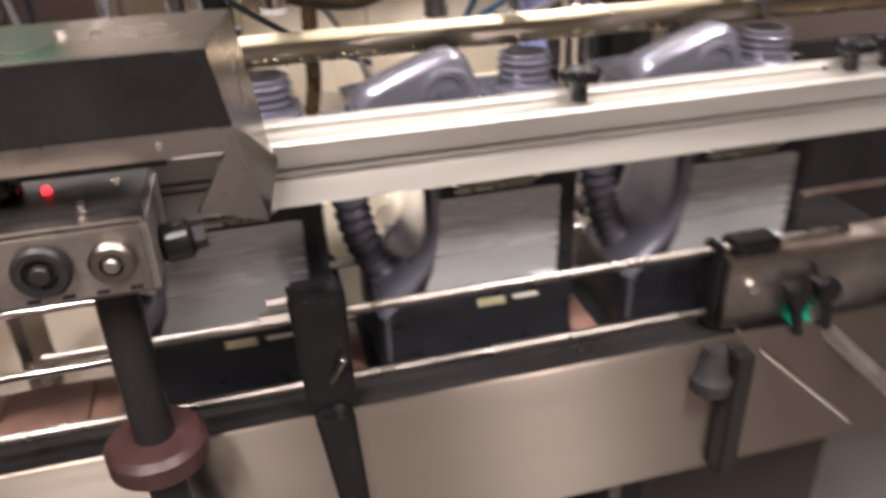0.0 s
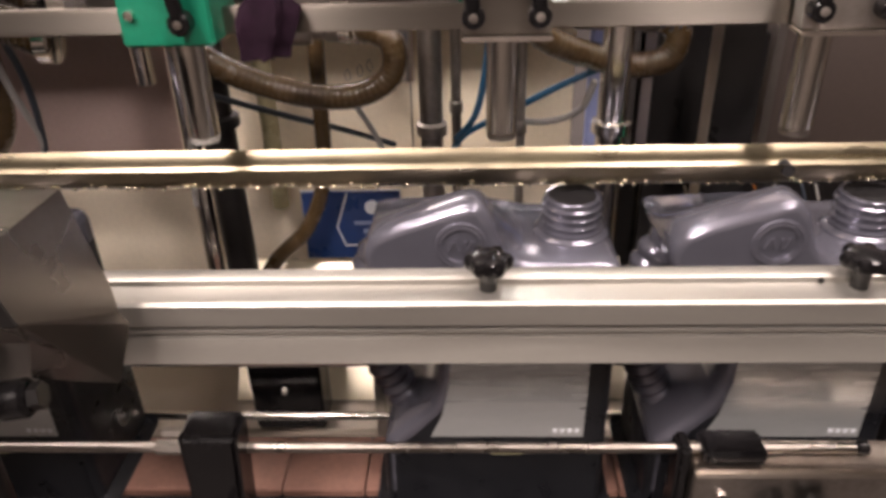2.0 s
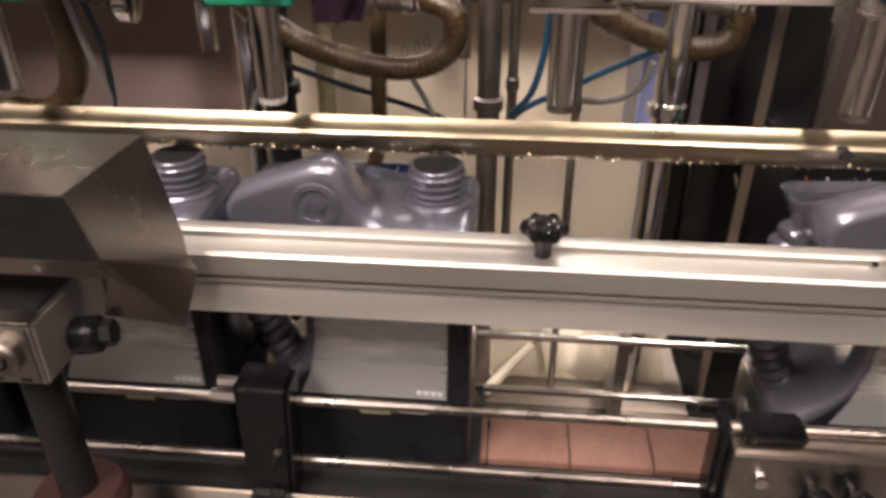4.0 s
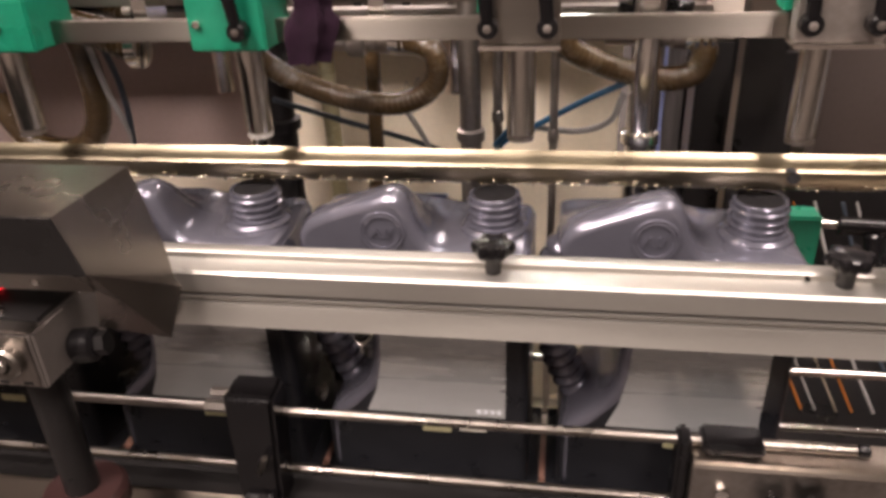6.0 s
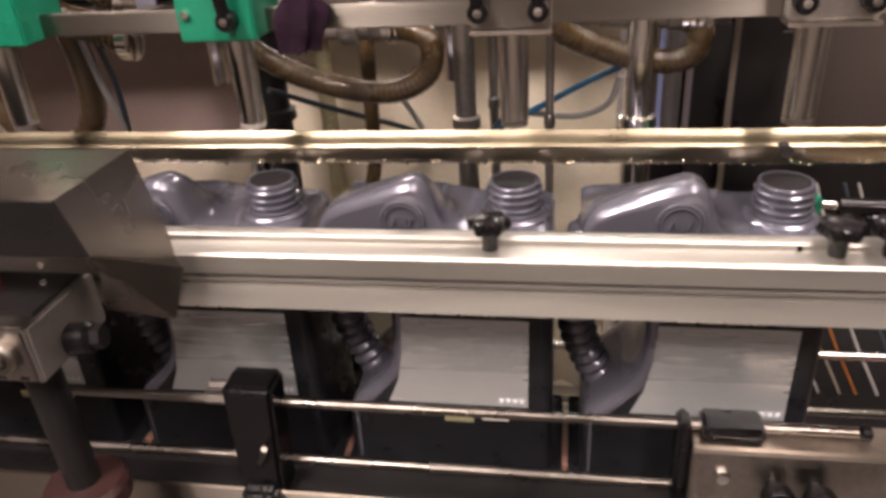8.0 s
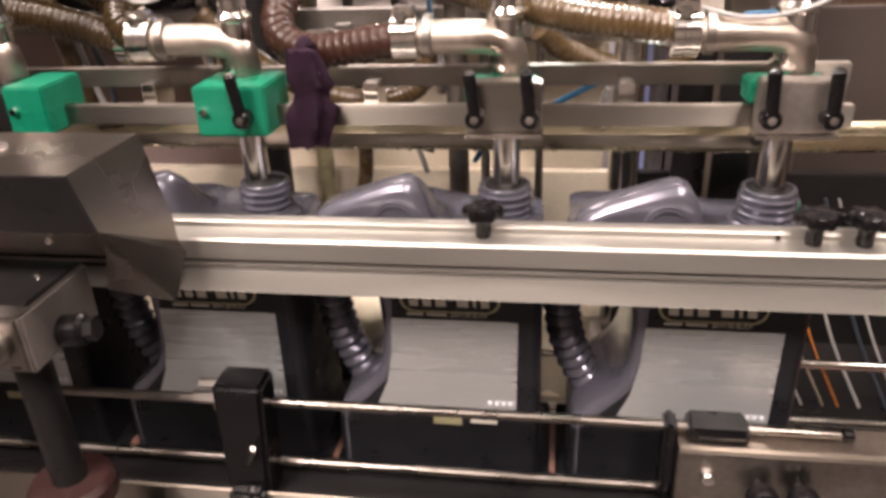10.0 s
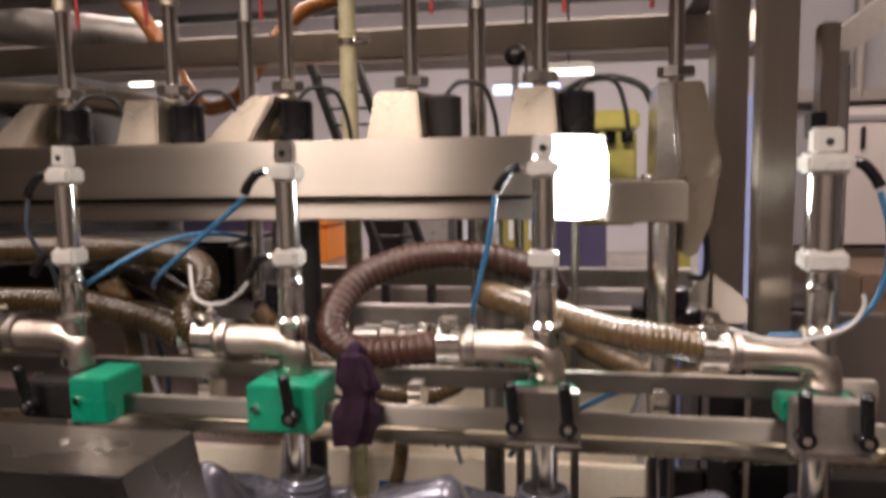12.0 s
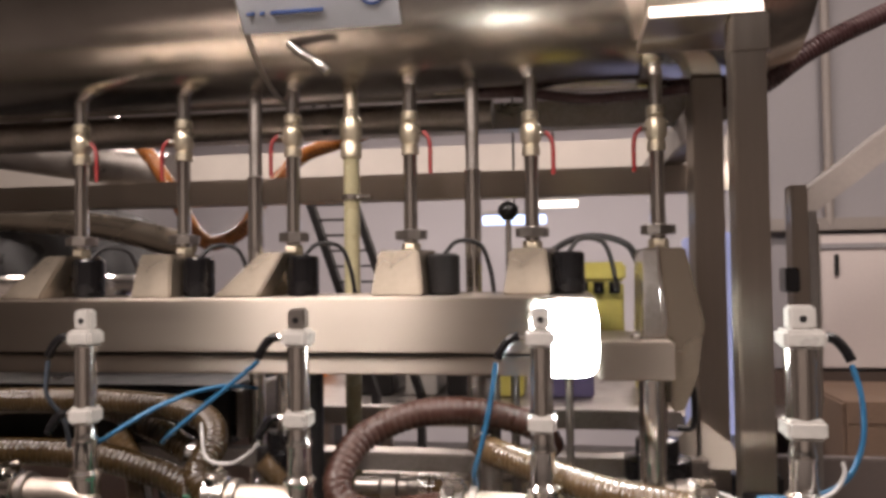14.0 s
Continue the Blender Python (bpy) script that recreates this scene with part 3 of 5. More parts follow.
def rod_clamp():
    c = thing("rod_clamp", "black plastic clamp arm gripping the guide rods", "clamp", (-0.21, -0.1, 0.9))
    part("arm", hull([(-0.237, -0.112, 1.062), (-0.192, -0.112, 1.062), (-0.237, -0.078, 1.062), (-0.192, -0.078, 1.062), (-0.232, -0.125, 0.945), (-0.194, -0.125, 0.945), (-0.232, -0.09, 0.945), (-0.194, -0.09, 0.945)], bevel=0.004), BLACK, c)
    part("arm", hull([(-0.229, -0.135, 0.965), (-0.197, -0.135, 0.965), (-0.229, -0.12, 0.965), (-0.197, -0.12, 0.965), (-0.215, -0.15, 0.855), (-0.192, -0.15, 0.855), (-0.215, -0.138, 0.855), (-0.192, -0.138, 0.855)], bevel=0.004), BLACK, c)
    part("lever", rod((-0.212, -0.118, 0.985), (-0.200, -0.128, 1.012), 0.0032, bevel=0.0008), OILED_STEEL, c)
    part("bolt", rod((-0.260, -0.098, 1.040), (-0.236, -0.098, 1.040), 0.006, seg=6), DULL_STEEL, c)
    part("bolt", rod((-0.252, -0.098, 1.055), (-0.236, -0.098, 1.055), 0.0045, seg=6), DULL_STEEL, c)
    for z in (0.962, 0.88):
        part("bolt", lathe([(0, -0.006), (0.004, -0.005), (0.006, 0)], (-0.208, -0.142 if z < 0.95 else -0.126, z), seg=12, axis="y"), DARK, c)


rod_clamp()


def end_bracket():
    b = thing("end_bracket", "folded steel bracket holding the guide rods", "bracket", (0.25, -0.12, 0.9))
    part("top_plate", box((0.1505, -0.108, 1.0235), (0.62, -0.076, 1.027), 0.001), CAST, b)
    part("front_plate", box((0.1505, -0.108, 0.954), (0.62, -0.105, 1.0232), 0.001), DULL_STEEL, b)
    part("side_plate", box((0.1505, -0.1048, 0.954), (0.1535, -0.076, 1.0232), 0.001), DULL_STEEL, b)
    part("edge_lip", box((0.1495, -0.112, 1.0215), (0.62, -0.1085, 1.0285), 0.001), STEEL, b)
    part("rod_block", box((0.157, -0.105, 1.0272), (0.204, -0.076, 1.040), 0.003), BLACK, b, "black plastic rod block")
    part("rod_end_cap", rod((0.275, -0.09, 1.032), (0.284, -0.09, 1.032), 0.0058, bevel=0.0015), BLACK, b)
    part("rod_block", box((0.1385, -0.102, 0.954), (0.1490, -0.078, 1.04), 0.003), BLACK, b)
    for x in (0.174, 0.34):
        part("bolt", lathe([(0, -0.007), (0.005, -0.0065), (0.0065, -0.003), (0.0065, 0)], (x, -0.108, 0.998), seg=16, axis="y"), CHROME, b)
    for x in (0.214, 0.245):
        k = part("knob", lathe([(0.006, 0), (0.006, -0.008), (0.012, -0.010), (0.013, -0.016), (0.011, -0.022), (0, -0.023)], (x, -0.108, 0.99), seg=18, axis="y"), BLACK, b)
        part("lever", rod((x, -0.122, 0.99), (x + 0.006, -0.126, 0.948), 0.005, bevel=0.0015), BLACK, k)
    part("spacer", hull([(0.212, -0.108, 0.984), (0.245, -0.108, 0.974), (0.212, -0.121, 0.958), (0.252, -0.121, 0.946), (0.25, -0.108, 0.946), (0.215, -0.108, 0.958)]), GREEN, b, "green plastic spacer", smooth=False)
    foot = part("foot", lathe([(0.012, 0.0), (0.018, 0.004), (0.019, 0.018), (0.014, 0.024), (0.010, 0.05)], (0.135, -0.126, 0.90), seg=20), RUBBER, b, "black rubber foot")
    part("stay", rod((0.165, -0.108, 0.954), (0.27, -0.16, 0.86), 0.003), CHROME, b)
    part("stay", rod((0.24, -0.108, 0.96), (0.33, -0.15, 0.87), 0.009), DULL_STEEL, b)
    part("support", box((0.15, -0.14, 0.80), (0.17, -0.1085, 0.944), 0.002), DARK, b)


end_bracket()


# ---- filling head: bars, clamps, nozzles, cylinders; modelled in the lowered place ----
def filling_head():
    f = thing("filling_head", "steel filling head with four nozzles, green clamps and air cylinders", "filling machine", (0, 0, 1.26))
    part("front_bar", box((-0.95, -0.020, 1.2605), (0.262, -0.012, 1.2775), 0.001), BAR_STEEL, f)
    part("front_bar_top", box((-0.95, -0.0115, 1.270), (0.262, 0.0, 1.2735), 0.0005), BAR_STEEL, f)
    part("rear_bar", box((-0.95, 0.034, 1.279), (0.274, 0.044, 1.296), 0.001), BAR_STEEL, f)
    for x in (-0.30, -0.105, 0.10, 0.255):
        part("spacer_block", box((x - 0.006, 0.0005, 1.266), (x + 0.006, 0.0335, 1.290), 0.001), CHROME, f)
    for n, x in enumerate((-0.425, -0.213, 0.006, 0.217)):
        k = 1.0 if n == 3 else 0.77
        noz = part("nozzle", rod((x, 0, 1.182), (x, 0, 1.312), 0.0113, seg=28, bevel=0.0015), SATIN, f, "satin steel filling nozzle")
        part("nozzle_tip", lathe([(0.0105, -0.004), (0.0108, 0.0)], (x, 0, 1.182), seg=24), WHITE_CAP if n == 1 else DULL_STEEL, noz)
        # elbow and riser
        part("riser", lathe([(0.0125, 1.298), (0.0146, 1.300), (0.0146, 1.306), (0.0128, 1.3075), (0.0128, 1.341), (0.0149, 1.3425), (0.0149, 1.3455), (0.0112, 1.349),
                             (0.0108, 1.374), (0.0117, 1.3755), (0.0117, 1.379), (0.0104, 1.381), (0.0100, 1.3925)], (x, 0, 0), seg=28), CHROME, f, "polished steel riser")
        part("elbow", sweep([(x - 0.074, -0.001, 1.3265), (x - 0.045, -0.001, 1.3265), (x - 0.022, -0.002, 1.3265), (x - 0.006, -0.002, 1.3245), (x + 0.0025, -0.002, 1.317), (x + 0.004, -0.002, 1.306), (x + 0.004, -0.002, 1.298)], 0.0132, seg=26, n=8), CAST, f, "dull cast steel elbow")
        cyl = part("air_cylinder", lathe([(0.0128 * k, 1.408), (0.0128 * k, 1.466)], (x, 0, 0), seg=28), CHROME, f, "chrome air cylinder")
        part("lower_cap", box((x - 0.0155 * k, -0.0155 * k, 1.392), (x + 0.0155 * k, 0.0155 * k, 1.4085), 0.003), WHITE_CAP, cyl)
        part("upper_cap", box((x - 0.0165 * k, -0.0165 * k, 1.4655), (x + 0.0165 * k, 0.0165 * k, 1.481), 0.003), WHITE_CAP, cyl)
        part("lug", box((x - 0.0105 * k, -0.009 * k, 1.4808), (x + 0.0105 * k, 0.009 * k, 1.500), 0.002), WHITE_CAP if n != 1 else DULL_STEEL, cyl)
        part("lug_pin", rod((x, -0.0095 * k, 1.4895), (x, 0.0095 * k, 1.4895), 0.003, seg=12), DARK, cyl)
        part("piston_rod", rod((x, 0, 1.36), (x, 0, 1.3925), 0.0055), CHROME, cyl)
        side = 1 if n == 3 else -1
        for z in (1.4735, 1.4003) if n < 2 else (1.4735,):
            fit_ = part("air_fitting", rod((x + side * 0.011, 0, z), (x + side * 0.020, 0, z), 0.0035, seg=12), CHROME, cyl)
            part("fitting_elbow", sweep([(x + side * 0.019, 0, z + 0.001), (x + side * 0.026, -0.001, z - 0.001), (x + side * 0.033, -0.002, z - 0.009), (x + side * 0.038, -0.002, z - 0.018)], 0.0042, seg=12), BLACK, fit_)
        # clamp on the bars
        if n < 2:
            lo, hi = (x - 0.025, x + 0.034) if n else (x + 0.022, x + 0.058)
            clamp = part("clamp_block", box((lo, -0.044, 1.2585), (hi, 0.012, 1.2985), 0.0015), GREEN, f, "green plastic clamp block")
            if not n:
                part("clamp_cheek", box((x - 0.030, -0.040, 1.260), (x + 0.0215, 0.010, 1.292), 0.002), DARK, f, "dark steel clamp cheek")
            part("clamp_bolt", lathe([(0, -0.004), (0.003, -0.0035), (0.0035, 0)], (x - 0.017 if n else x + 0.03, -0.044, 1.279), seg=12, axis="y"), CHROME, clamp)
            levers = [x + 0.017 if n else x - 0.012]
        else:
            clamp = part("clamp_block", box((x - 0.031, -0.0200, 1.278), (x + 0.025, 0.006, 1.2955), 0.0015), GREEN, f, "green plastic clamp block")
            part("clamp_plate", box((x - 0.027, -0.040, 1.2615), (x + 0.029, -0.0215, 1.300), 0.0012), BAR_STEEL if n == 2 else DULL_STEEL, f, "bright steel clamp plate" if n == 2 else "dull steel clamp plate")
            part("plate_lip", box((x - 0.028, -0.044, 1.258), (x + 0.030, -0.0205, 1.2612), 0.0008), CHROME, f)
            levers = [x - 0.0205, x + 0.0205]
        for lx in levers:
            y0 = -0.044 if n < 2 else -0.040
            hub = part("lever_hub", rod((lx, y0 - 0.013, 1.275), (lx, y0, 1.275), 0.0072, seg=18, bevel=0.0015), BLACK, clamp, "black clamping lever")
            part("lever_arm", rod((lx, y0 - 0.009, 1.277), (lx - 0.003, y0 - 0.014, 1.312), 0.0048, seg=14, bevel=0.002), BLACK, hub)
            part("lever_screw", lathe([(0, -0.0015), (0.003, -0.001), (0.003, 0)], (lx, y0 - 0.013, 1.275), seg=10, axis="y"), DULL_STEEL, hub)
        # hose clip at the elbow's end
        cx = x - 0.078
        clip = part("hose_clip", lathe([(0.0165, -0.0105), (0.0186, -0.0095), (0.0186, -0.002), (0.0180, -0.0015), (0.0180, 0.0015), (0.0186, 0.002), (0.0186, 0.0095), (0.0165, 0.0105)], (cx, 0, 1.3275), seg=24, axis="x"), CHROME, f, "steel band hose clip")
        part("clip_screw", rod((cx - 0.002, -0.016, 1.3445), (cx - 0.002, 0.008, 1.349), 0.0044, seg=10), CHROME, clip)
        part("clip_housing", box((cx - 0.008, -0.012, 1.3440), (cx + 0.008, 0.003, 1.3515), 0.001), CHROME, clip)
        part("clip_ring", lathe([(0.0135, -0.004), (0.0168, -0.003), (0.0168, 0.003), (0.0135, 0.004)], (cx + 0.0175, 0, 1.3275), seg=24, axis="x"), DULL_STEEL, clip)
    # oil hoses: they hang from the elbows and run back into the machine
    hoses = [
        (HOSE_BROWN, "red-brown ribbed oil hose", [(-0.066, 0, 1.3275), (-0.10, 0, 1.322), (-0.15, 0.004, 1.316), (-0.178, 0.012, 1.326), (-0.184, 0.03, 1.346), (-0.168, 0.06, 1.372), (-0.12, 0.085, 1.390), (-0.06, 0.10, 1.390), (-0.005, 0.12, 1.372), (0.01, 0.16, 1.345)]),
        (HOSE_AMBER, "amber ribbed oil hose", [(0.145, 0, 1.3275), (0.11, 0.003, 1.333), (0.07, 0.010, 1.337), (0.03, 0.03, 1.342), (-0.01, 0.06, 1.348), (-0.05, 0.10, 1.352), (-0.06, 0.16, 1.345)]),
        (HOSE_OLIVE, "dark amber ribbed oil hose", [(-0.287, 0, 1.3275), (-0.305, 0.004, 1.330), (-0.318, 0.014, 1.345), (-0.315, 0.04, 1.368), (-0.34, 0.07, 1.385), (-0.40, 0.09, 1.392), (-0.50, 0.10, 1.395), (-0.62, 0.11, 1.392)]),
        (HOSE_OLIVE, "dark amber ribbed oil hose", [(-0.50, 0, 1.3275), (-0.54, 0.004, 1.332), (-0.60, 0.012, 1.345), (-0.68, 0.02, 1.36), (-0.8, 0.04, 1.37)]),
    ]
    for m, lab, pts in hoses:
        part("oil_hose", sweep(pts, 0.0135, seg=16, rib=0.0007, pitch=0.0075 if m is HOSE_BROWN else 0.0055), m, f, lab)
    # thin air tubes
    for m, pts in (
        (BLUE_TUBE, [(-0.251, -0.002, 1.452), (-0.263, 0.002, 1.443), (-0.30, 0.006, 1.415), (-0.337, 0.01, 1.387), (-0.36, 0.03, 1.372), (-0.38, 0.06, 1.36)]),
        (BLUE_TUBE, [(-0.033, -0.002, 1.452), (-0.038, -0.002, 1.42), (-0.047, 0.0, 1.38), (-0.055, 0.012, 1.352), (-0.058, 0.05, 1.33)]),
        (BLUE_TUBE, [(0.255, -0.002, 1.452), (0.262, -0.002, 1.425), (0.262, -0.001, 1.39), (0.250, 0.0, 1.360), (0.225, 0.006, 1.343), (0.185, 0.02, 1.336)]),
        (GREY_TUBE, [(0.243, -0.012, 1.376), (0.243, -0.014, 1.366), (0.232, -0.017, 1.352), (0.205, -0.02, 1.343), (0.178, -0.014, 1.340), (0.15, 0.0, 1.345)]),
        (BLUE_TUBE, [(-0.325, 0.17, 1.400), (-0.340, 0.10, 1.412), (-0.364, 0.03, 1.405), (-0.422, 0.01, 1.370), (-0.45, 0.03, 1.355)]),
        (GREY_TUBE, [(-0.251, -0.002, 1.378), (-0.262, 0.0, 1.367), (-0.28, 0.0, 1.358), (-0.305, 0.004, 1.362), (-0.318, 0.02, 1.39)]),
        (DARK_TUBE, [(-0.463, -0.002, 1.452), (-0.466, 0.0, 1.42), (-0.462, 0.02, 1.39), (-0.47, 0.04, 1.36)]),
    ):
        part("air_tube", sweep(pts, 0.0017 if m is GREY_TUBE else 0.0022, seg=10), m, f)
    return f


head = filling_head()


def rag():
    r = thing("rag", "crumpled dark plum cloth rag hanging from the bar", "cloth", (-0.148, -0.03, 1.32))
    rng = random.Random(4)
    bm = bmesh.new()
    rings, seg = [], 22
    for k in range(13):
        t = k / 12
        z = 1.324 - 0.076 * t
        rad = (0.009 + 0.006 * math.sin(t * 2.6)) * (0.75 if 0.35 < t < 0.55 else 1)
        ring = []
        for i in range(seg):
            a = 2 * math.pi * i / seg
            w = 1 + 0.28 * math.sin(5 * a + 1.5 * t) + 0.12 * rng.uniform(-1, 1)
            ring.append(bm.verts.new((-0.149 + 0.004 * math.sin(4 * t) + rad * w * math.cos(a) * 1.15, -0.033 + rad * w * math.sin(a) * 0.62, z + rng.uniform(-0.0015, 0.0015))))
        rings.append(ring)
    for a, b in zip(rings, rings[1:]):
        for i in range(seg):
            bm.faces.new((a[i], a[(i + 1) % seg], b[(i + 1) % seg], b[i]))
    bm.faces.new(rings[0])
    bm.faces.new(rings[-1][::-1])
    part("fold", bm, CLOTH, r)
    part("loop", sweep([(-0.150, -0.030, 1.318), (-0.150, -0.020, 1.328), (-0.149, 0.0, 1.315), (-0.149, 0.028, 1.3005), (-0.148, 0.05, 1.302), (-0.148, 0.052, 1.28)], 0.005, seg=10), CLOTH, r)
    return r


cloth = rag()


# ---- drip tray, modelled under the raised nozzles ----
def drip_tray():
    d = thing("drip_tray", "oily polished steel drip gutter with hanging oil drops", "drip tray", (0, 0.01, 1.21))
    low = 0.0075
    prof = []
    for k in range(13):
        a = math.pi * (1 + k / 12)
        prof.append((0.012 + 0.018 * math.cos(a), 1.233 - low + 0.0155 * math.sin(a)))
    inner = [(0.012 + (y - 0.012) * 0.9, (1.2335 - low) + (z - (1.2335 - low)) * 0.9) for y, z in prof[::-1]]
    lip = [(0.0325, 1.2370 - low), (0.0325, 1.2385 - low), (0.0275, 1.2385 - low)]
    part("gutter", prism([(-0.0085, 1.2385 - low), (-0.0085, 1.237 - low)] + prof[1:] + lip[:2] + inner, -0.95, 0.42, "yz"), TRAY_STEEL, d)
    # a black plug stands in for the dark inside the hole
    part("drain_hole", rod((0.2155, -0.0090, 1.2262), (0.2155, 0.002, 1.2262), 0.0048, seg=20), RUBBER, d, "dark drain hole")
    rng = random.Random(9)
    for k in range(150):
        x = -0.46 + 0.0052 * k + rng.uniform(-0.003, 0.003)
        s = rng.uniform(0.0007, 0.0017)
        a = radians(rng.uniform(205, 240))
        part("oil_drop", lathe([(0, -s * 1.6), (s * 0.8, -s), (s, -s * 0.1), (s * 0.5, s * 0.6), (0, s * 0.8)], (x, 0.012 + 0.018 * math.cos(a), 1.233 - low + 0.0155 * math.sin(a)), seg=8), OIL_DROP, d)
    return d


tray = drip_tray()


# ---- machine frame: beam, gearboxes, risers, tank, columns ----
def machine_beam():
    b = thing("machine_beam", "wide brushed stainless steel cross beam of the filling machine", "beam", (0, 0.15, 1.42))
    part("upper_box", box((-1.3, 0.110, 1.447), (0.058, 0.30, 1.504), 0.002), STEEL, b)
    part("lower_channel", box((-1.3, 0.121, 1.423), (0.058, 0.25, 1.4425), 0.002), STEEL, b)
    # dark strip painted in for the shadow line under the upper box
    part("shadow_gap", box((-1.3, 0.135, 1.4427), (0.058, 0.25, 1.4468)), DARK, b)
    part("end_channel", box((0.0585, 0.110, 1.4205), (0.133, 0.25, 1.459), 0.002), STEEL, b, "shorter steel end channel")
    part("bolt", lathe([(0.006, 0), (0.006, 0.004), (0.004, 0.006), (0, 0.006)], (0.098, 0.13, 1.459), seg=6), CHROME, b)
    for x in (0.124, -0.30, -0.75):
        post = part("lift_rod", rod((x, 0.2, 1.0), (x, 0.2, 1.425), 0.0125, seg=24), CHROME, b, "polished lifting rod")
        part("sleeve", lathe([(0.036, 0.0), (0.036, 0.022), (0.024, 0.024), (0.023, 0.042), (0.014, 0.044)], (x, 0.2, 1.303), seg=24), BLACK, post)
    part("handle", sweep([(0.146, 0.2, 1.405), (0.162, 0.2, 1.403), (0.163, 0.2, 1.36), (0.146, 0.2, 1.357)], 0.0035, seg=10), DARK, b)


machine_beam()


def work_lamp():
    w = thing("work_lamp", "small square white LED lamp fixed to the beam, switched on", "lamp", (0.028, 0.1, 1.44))
    part("housing", box((-0.004, 0.095, 1.428), (0.056, 0.1095, 1.501), 0.004), WHITE_CAP, w)
    corner = []
    for k in range(32):
        a = math.pi * (k + 0.5) / 16
        q = (abs(math.cos(a)) ** 5 + abs(math.sin(a)) ** 5) ** -0.2
        corner.append((0.026 + 0.033 * q * math.cos(a), 1.4640 + 0.0375 * q * math.sin(a)))
    part("glow_face", hull([(x, y, z) for x, z in corner for y in (0.0925, 0.0949)]), LAMP_GLOW, w, "glaring white square lamp face")


work_lamp()


def gear_covers():
    for n, (x, wide, lean) in enumerate(((-0.60, 0.028, 1), (-0.452, 0.026, 0), (-0.322, 0.028, 1), (-0.155, 0.030, 0), (-0.01, 0.026, 0))):
        g = thing("valve_housing", "folded stainless steel valve housing with black motor", "valve housing", (x, 0.2, 1.504), "valve housings on the beam")
        s = 0.028 if lean else 0.004
        part("shell", hull([(x - wide - s, 0.165, 1.5045), (x + wide - s, 0.165, 1.5045), (x - wide + s, 0.175, 1.556), (x + wide * 0.6 + s * 0.4, 0.175, 1.556),
                            (x - wide - s + 0.012, 0.235, 1.5045), (x + wide - s + 0.012, 0.235, 1.5045), (x - wide + s + 0.012, 0.235, 1.556), (x + wide * 0.6 + s * 0.4 + 0.012, 0.235, 1.556)], bevel=0.002), HOUSING, g, smooth=False)
        part("motor", rod((x + wide + 0.015, 0.2, 1.5045), (x + wide + 0.015, 0.2, 1.552), 0.019, seg=20, bevel=0.003), BLACK if n != 3 else DARK, g, "black actuator motor")
        part("cable", sweep([(x + wide + 0.015, 0.2, 1.55), (x + wide + 0.03, 0.21, 1.566), (x + wide + 0.055, 0.22, 1.562), (x + wide + 0.066, 0.225, 1.535), (x + wide + 0.07, 0.23, 1.506)], 0.0027, seg=10), DARK, g)
    g = thing("gear_cover", "tall faceted stainless steel gear cover at the beam's end", "gear cover", (0.14, 0.2, 1.38))
    part("shell", prism([(0.108, 1.553), (0.150, 1.553), (0.168, 1.475), (0.160, 1.42), (0.146, 1.385), (0.134, 1.385), (0.134, 1.460), (0.106, 1.460)], 0.145, 0.245, "xz", bevel=0.002), HOUSING, g, smooth=False)
    part("facet", prism([(0.107, 1.551), (0.122, 1.551), (0.131, 1.475), (0.128, 1.461), (0.107, 1.461)], 0.1425, 0.1448, "xz"), DULL_STEEL, g, smooth=False)
    part("edge", rod((0.122, 0.1435, 1.553), (0.126, 0.1445, 1.470), 0.002), CHROME, g)
    y = thing("terminal_box", "yellow terminal box with cable glands behind the beam", "terminal box", (0.07, 0.36, 1.5))
    part("lid", box((0.025, 0.33, 1.515), (0.105, 0.39, 1.540), 0.004), YELLOW, y)
    part("body", box((0.028, 0.333, 1.40), (0.102, 0.388, 1.514), 0.003), YELLOW, y)
    for x in (0.05, 0.07, 0.09):
        part("gland", rod((x, 0.328, 1.50), (x, 0.328, 1.515), 0.007, seg=10), BLACK, y)
    c = thing("machine_cable", "black sagging cable looped above the beam", "cable", (0.05, 0.26, 1.55))
    part("loop", sweep([(-0.02, 0.25, 1.530), (0.0, 0.25, 1.545), (0.035, 0.25, 1.566), (0.07, 0.25, 1.570), (0.1, 0.25, 1.560), (0.112, 0.25, 1.54)], 0.004, seg=10), DARK, c)


gear_covers()


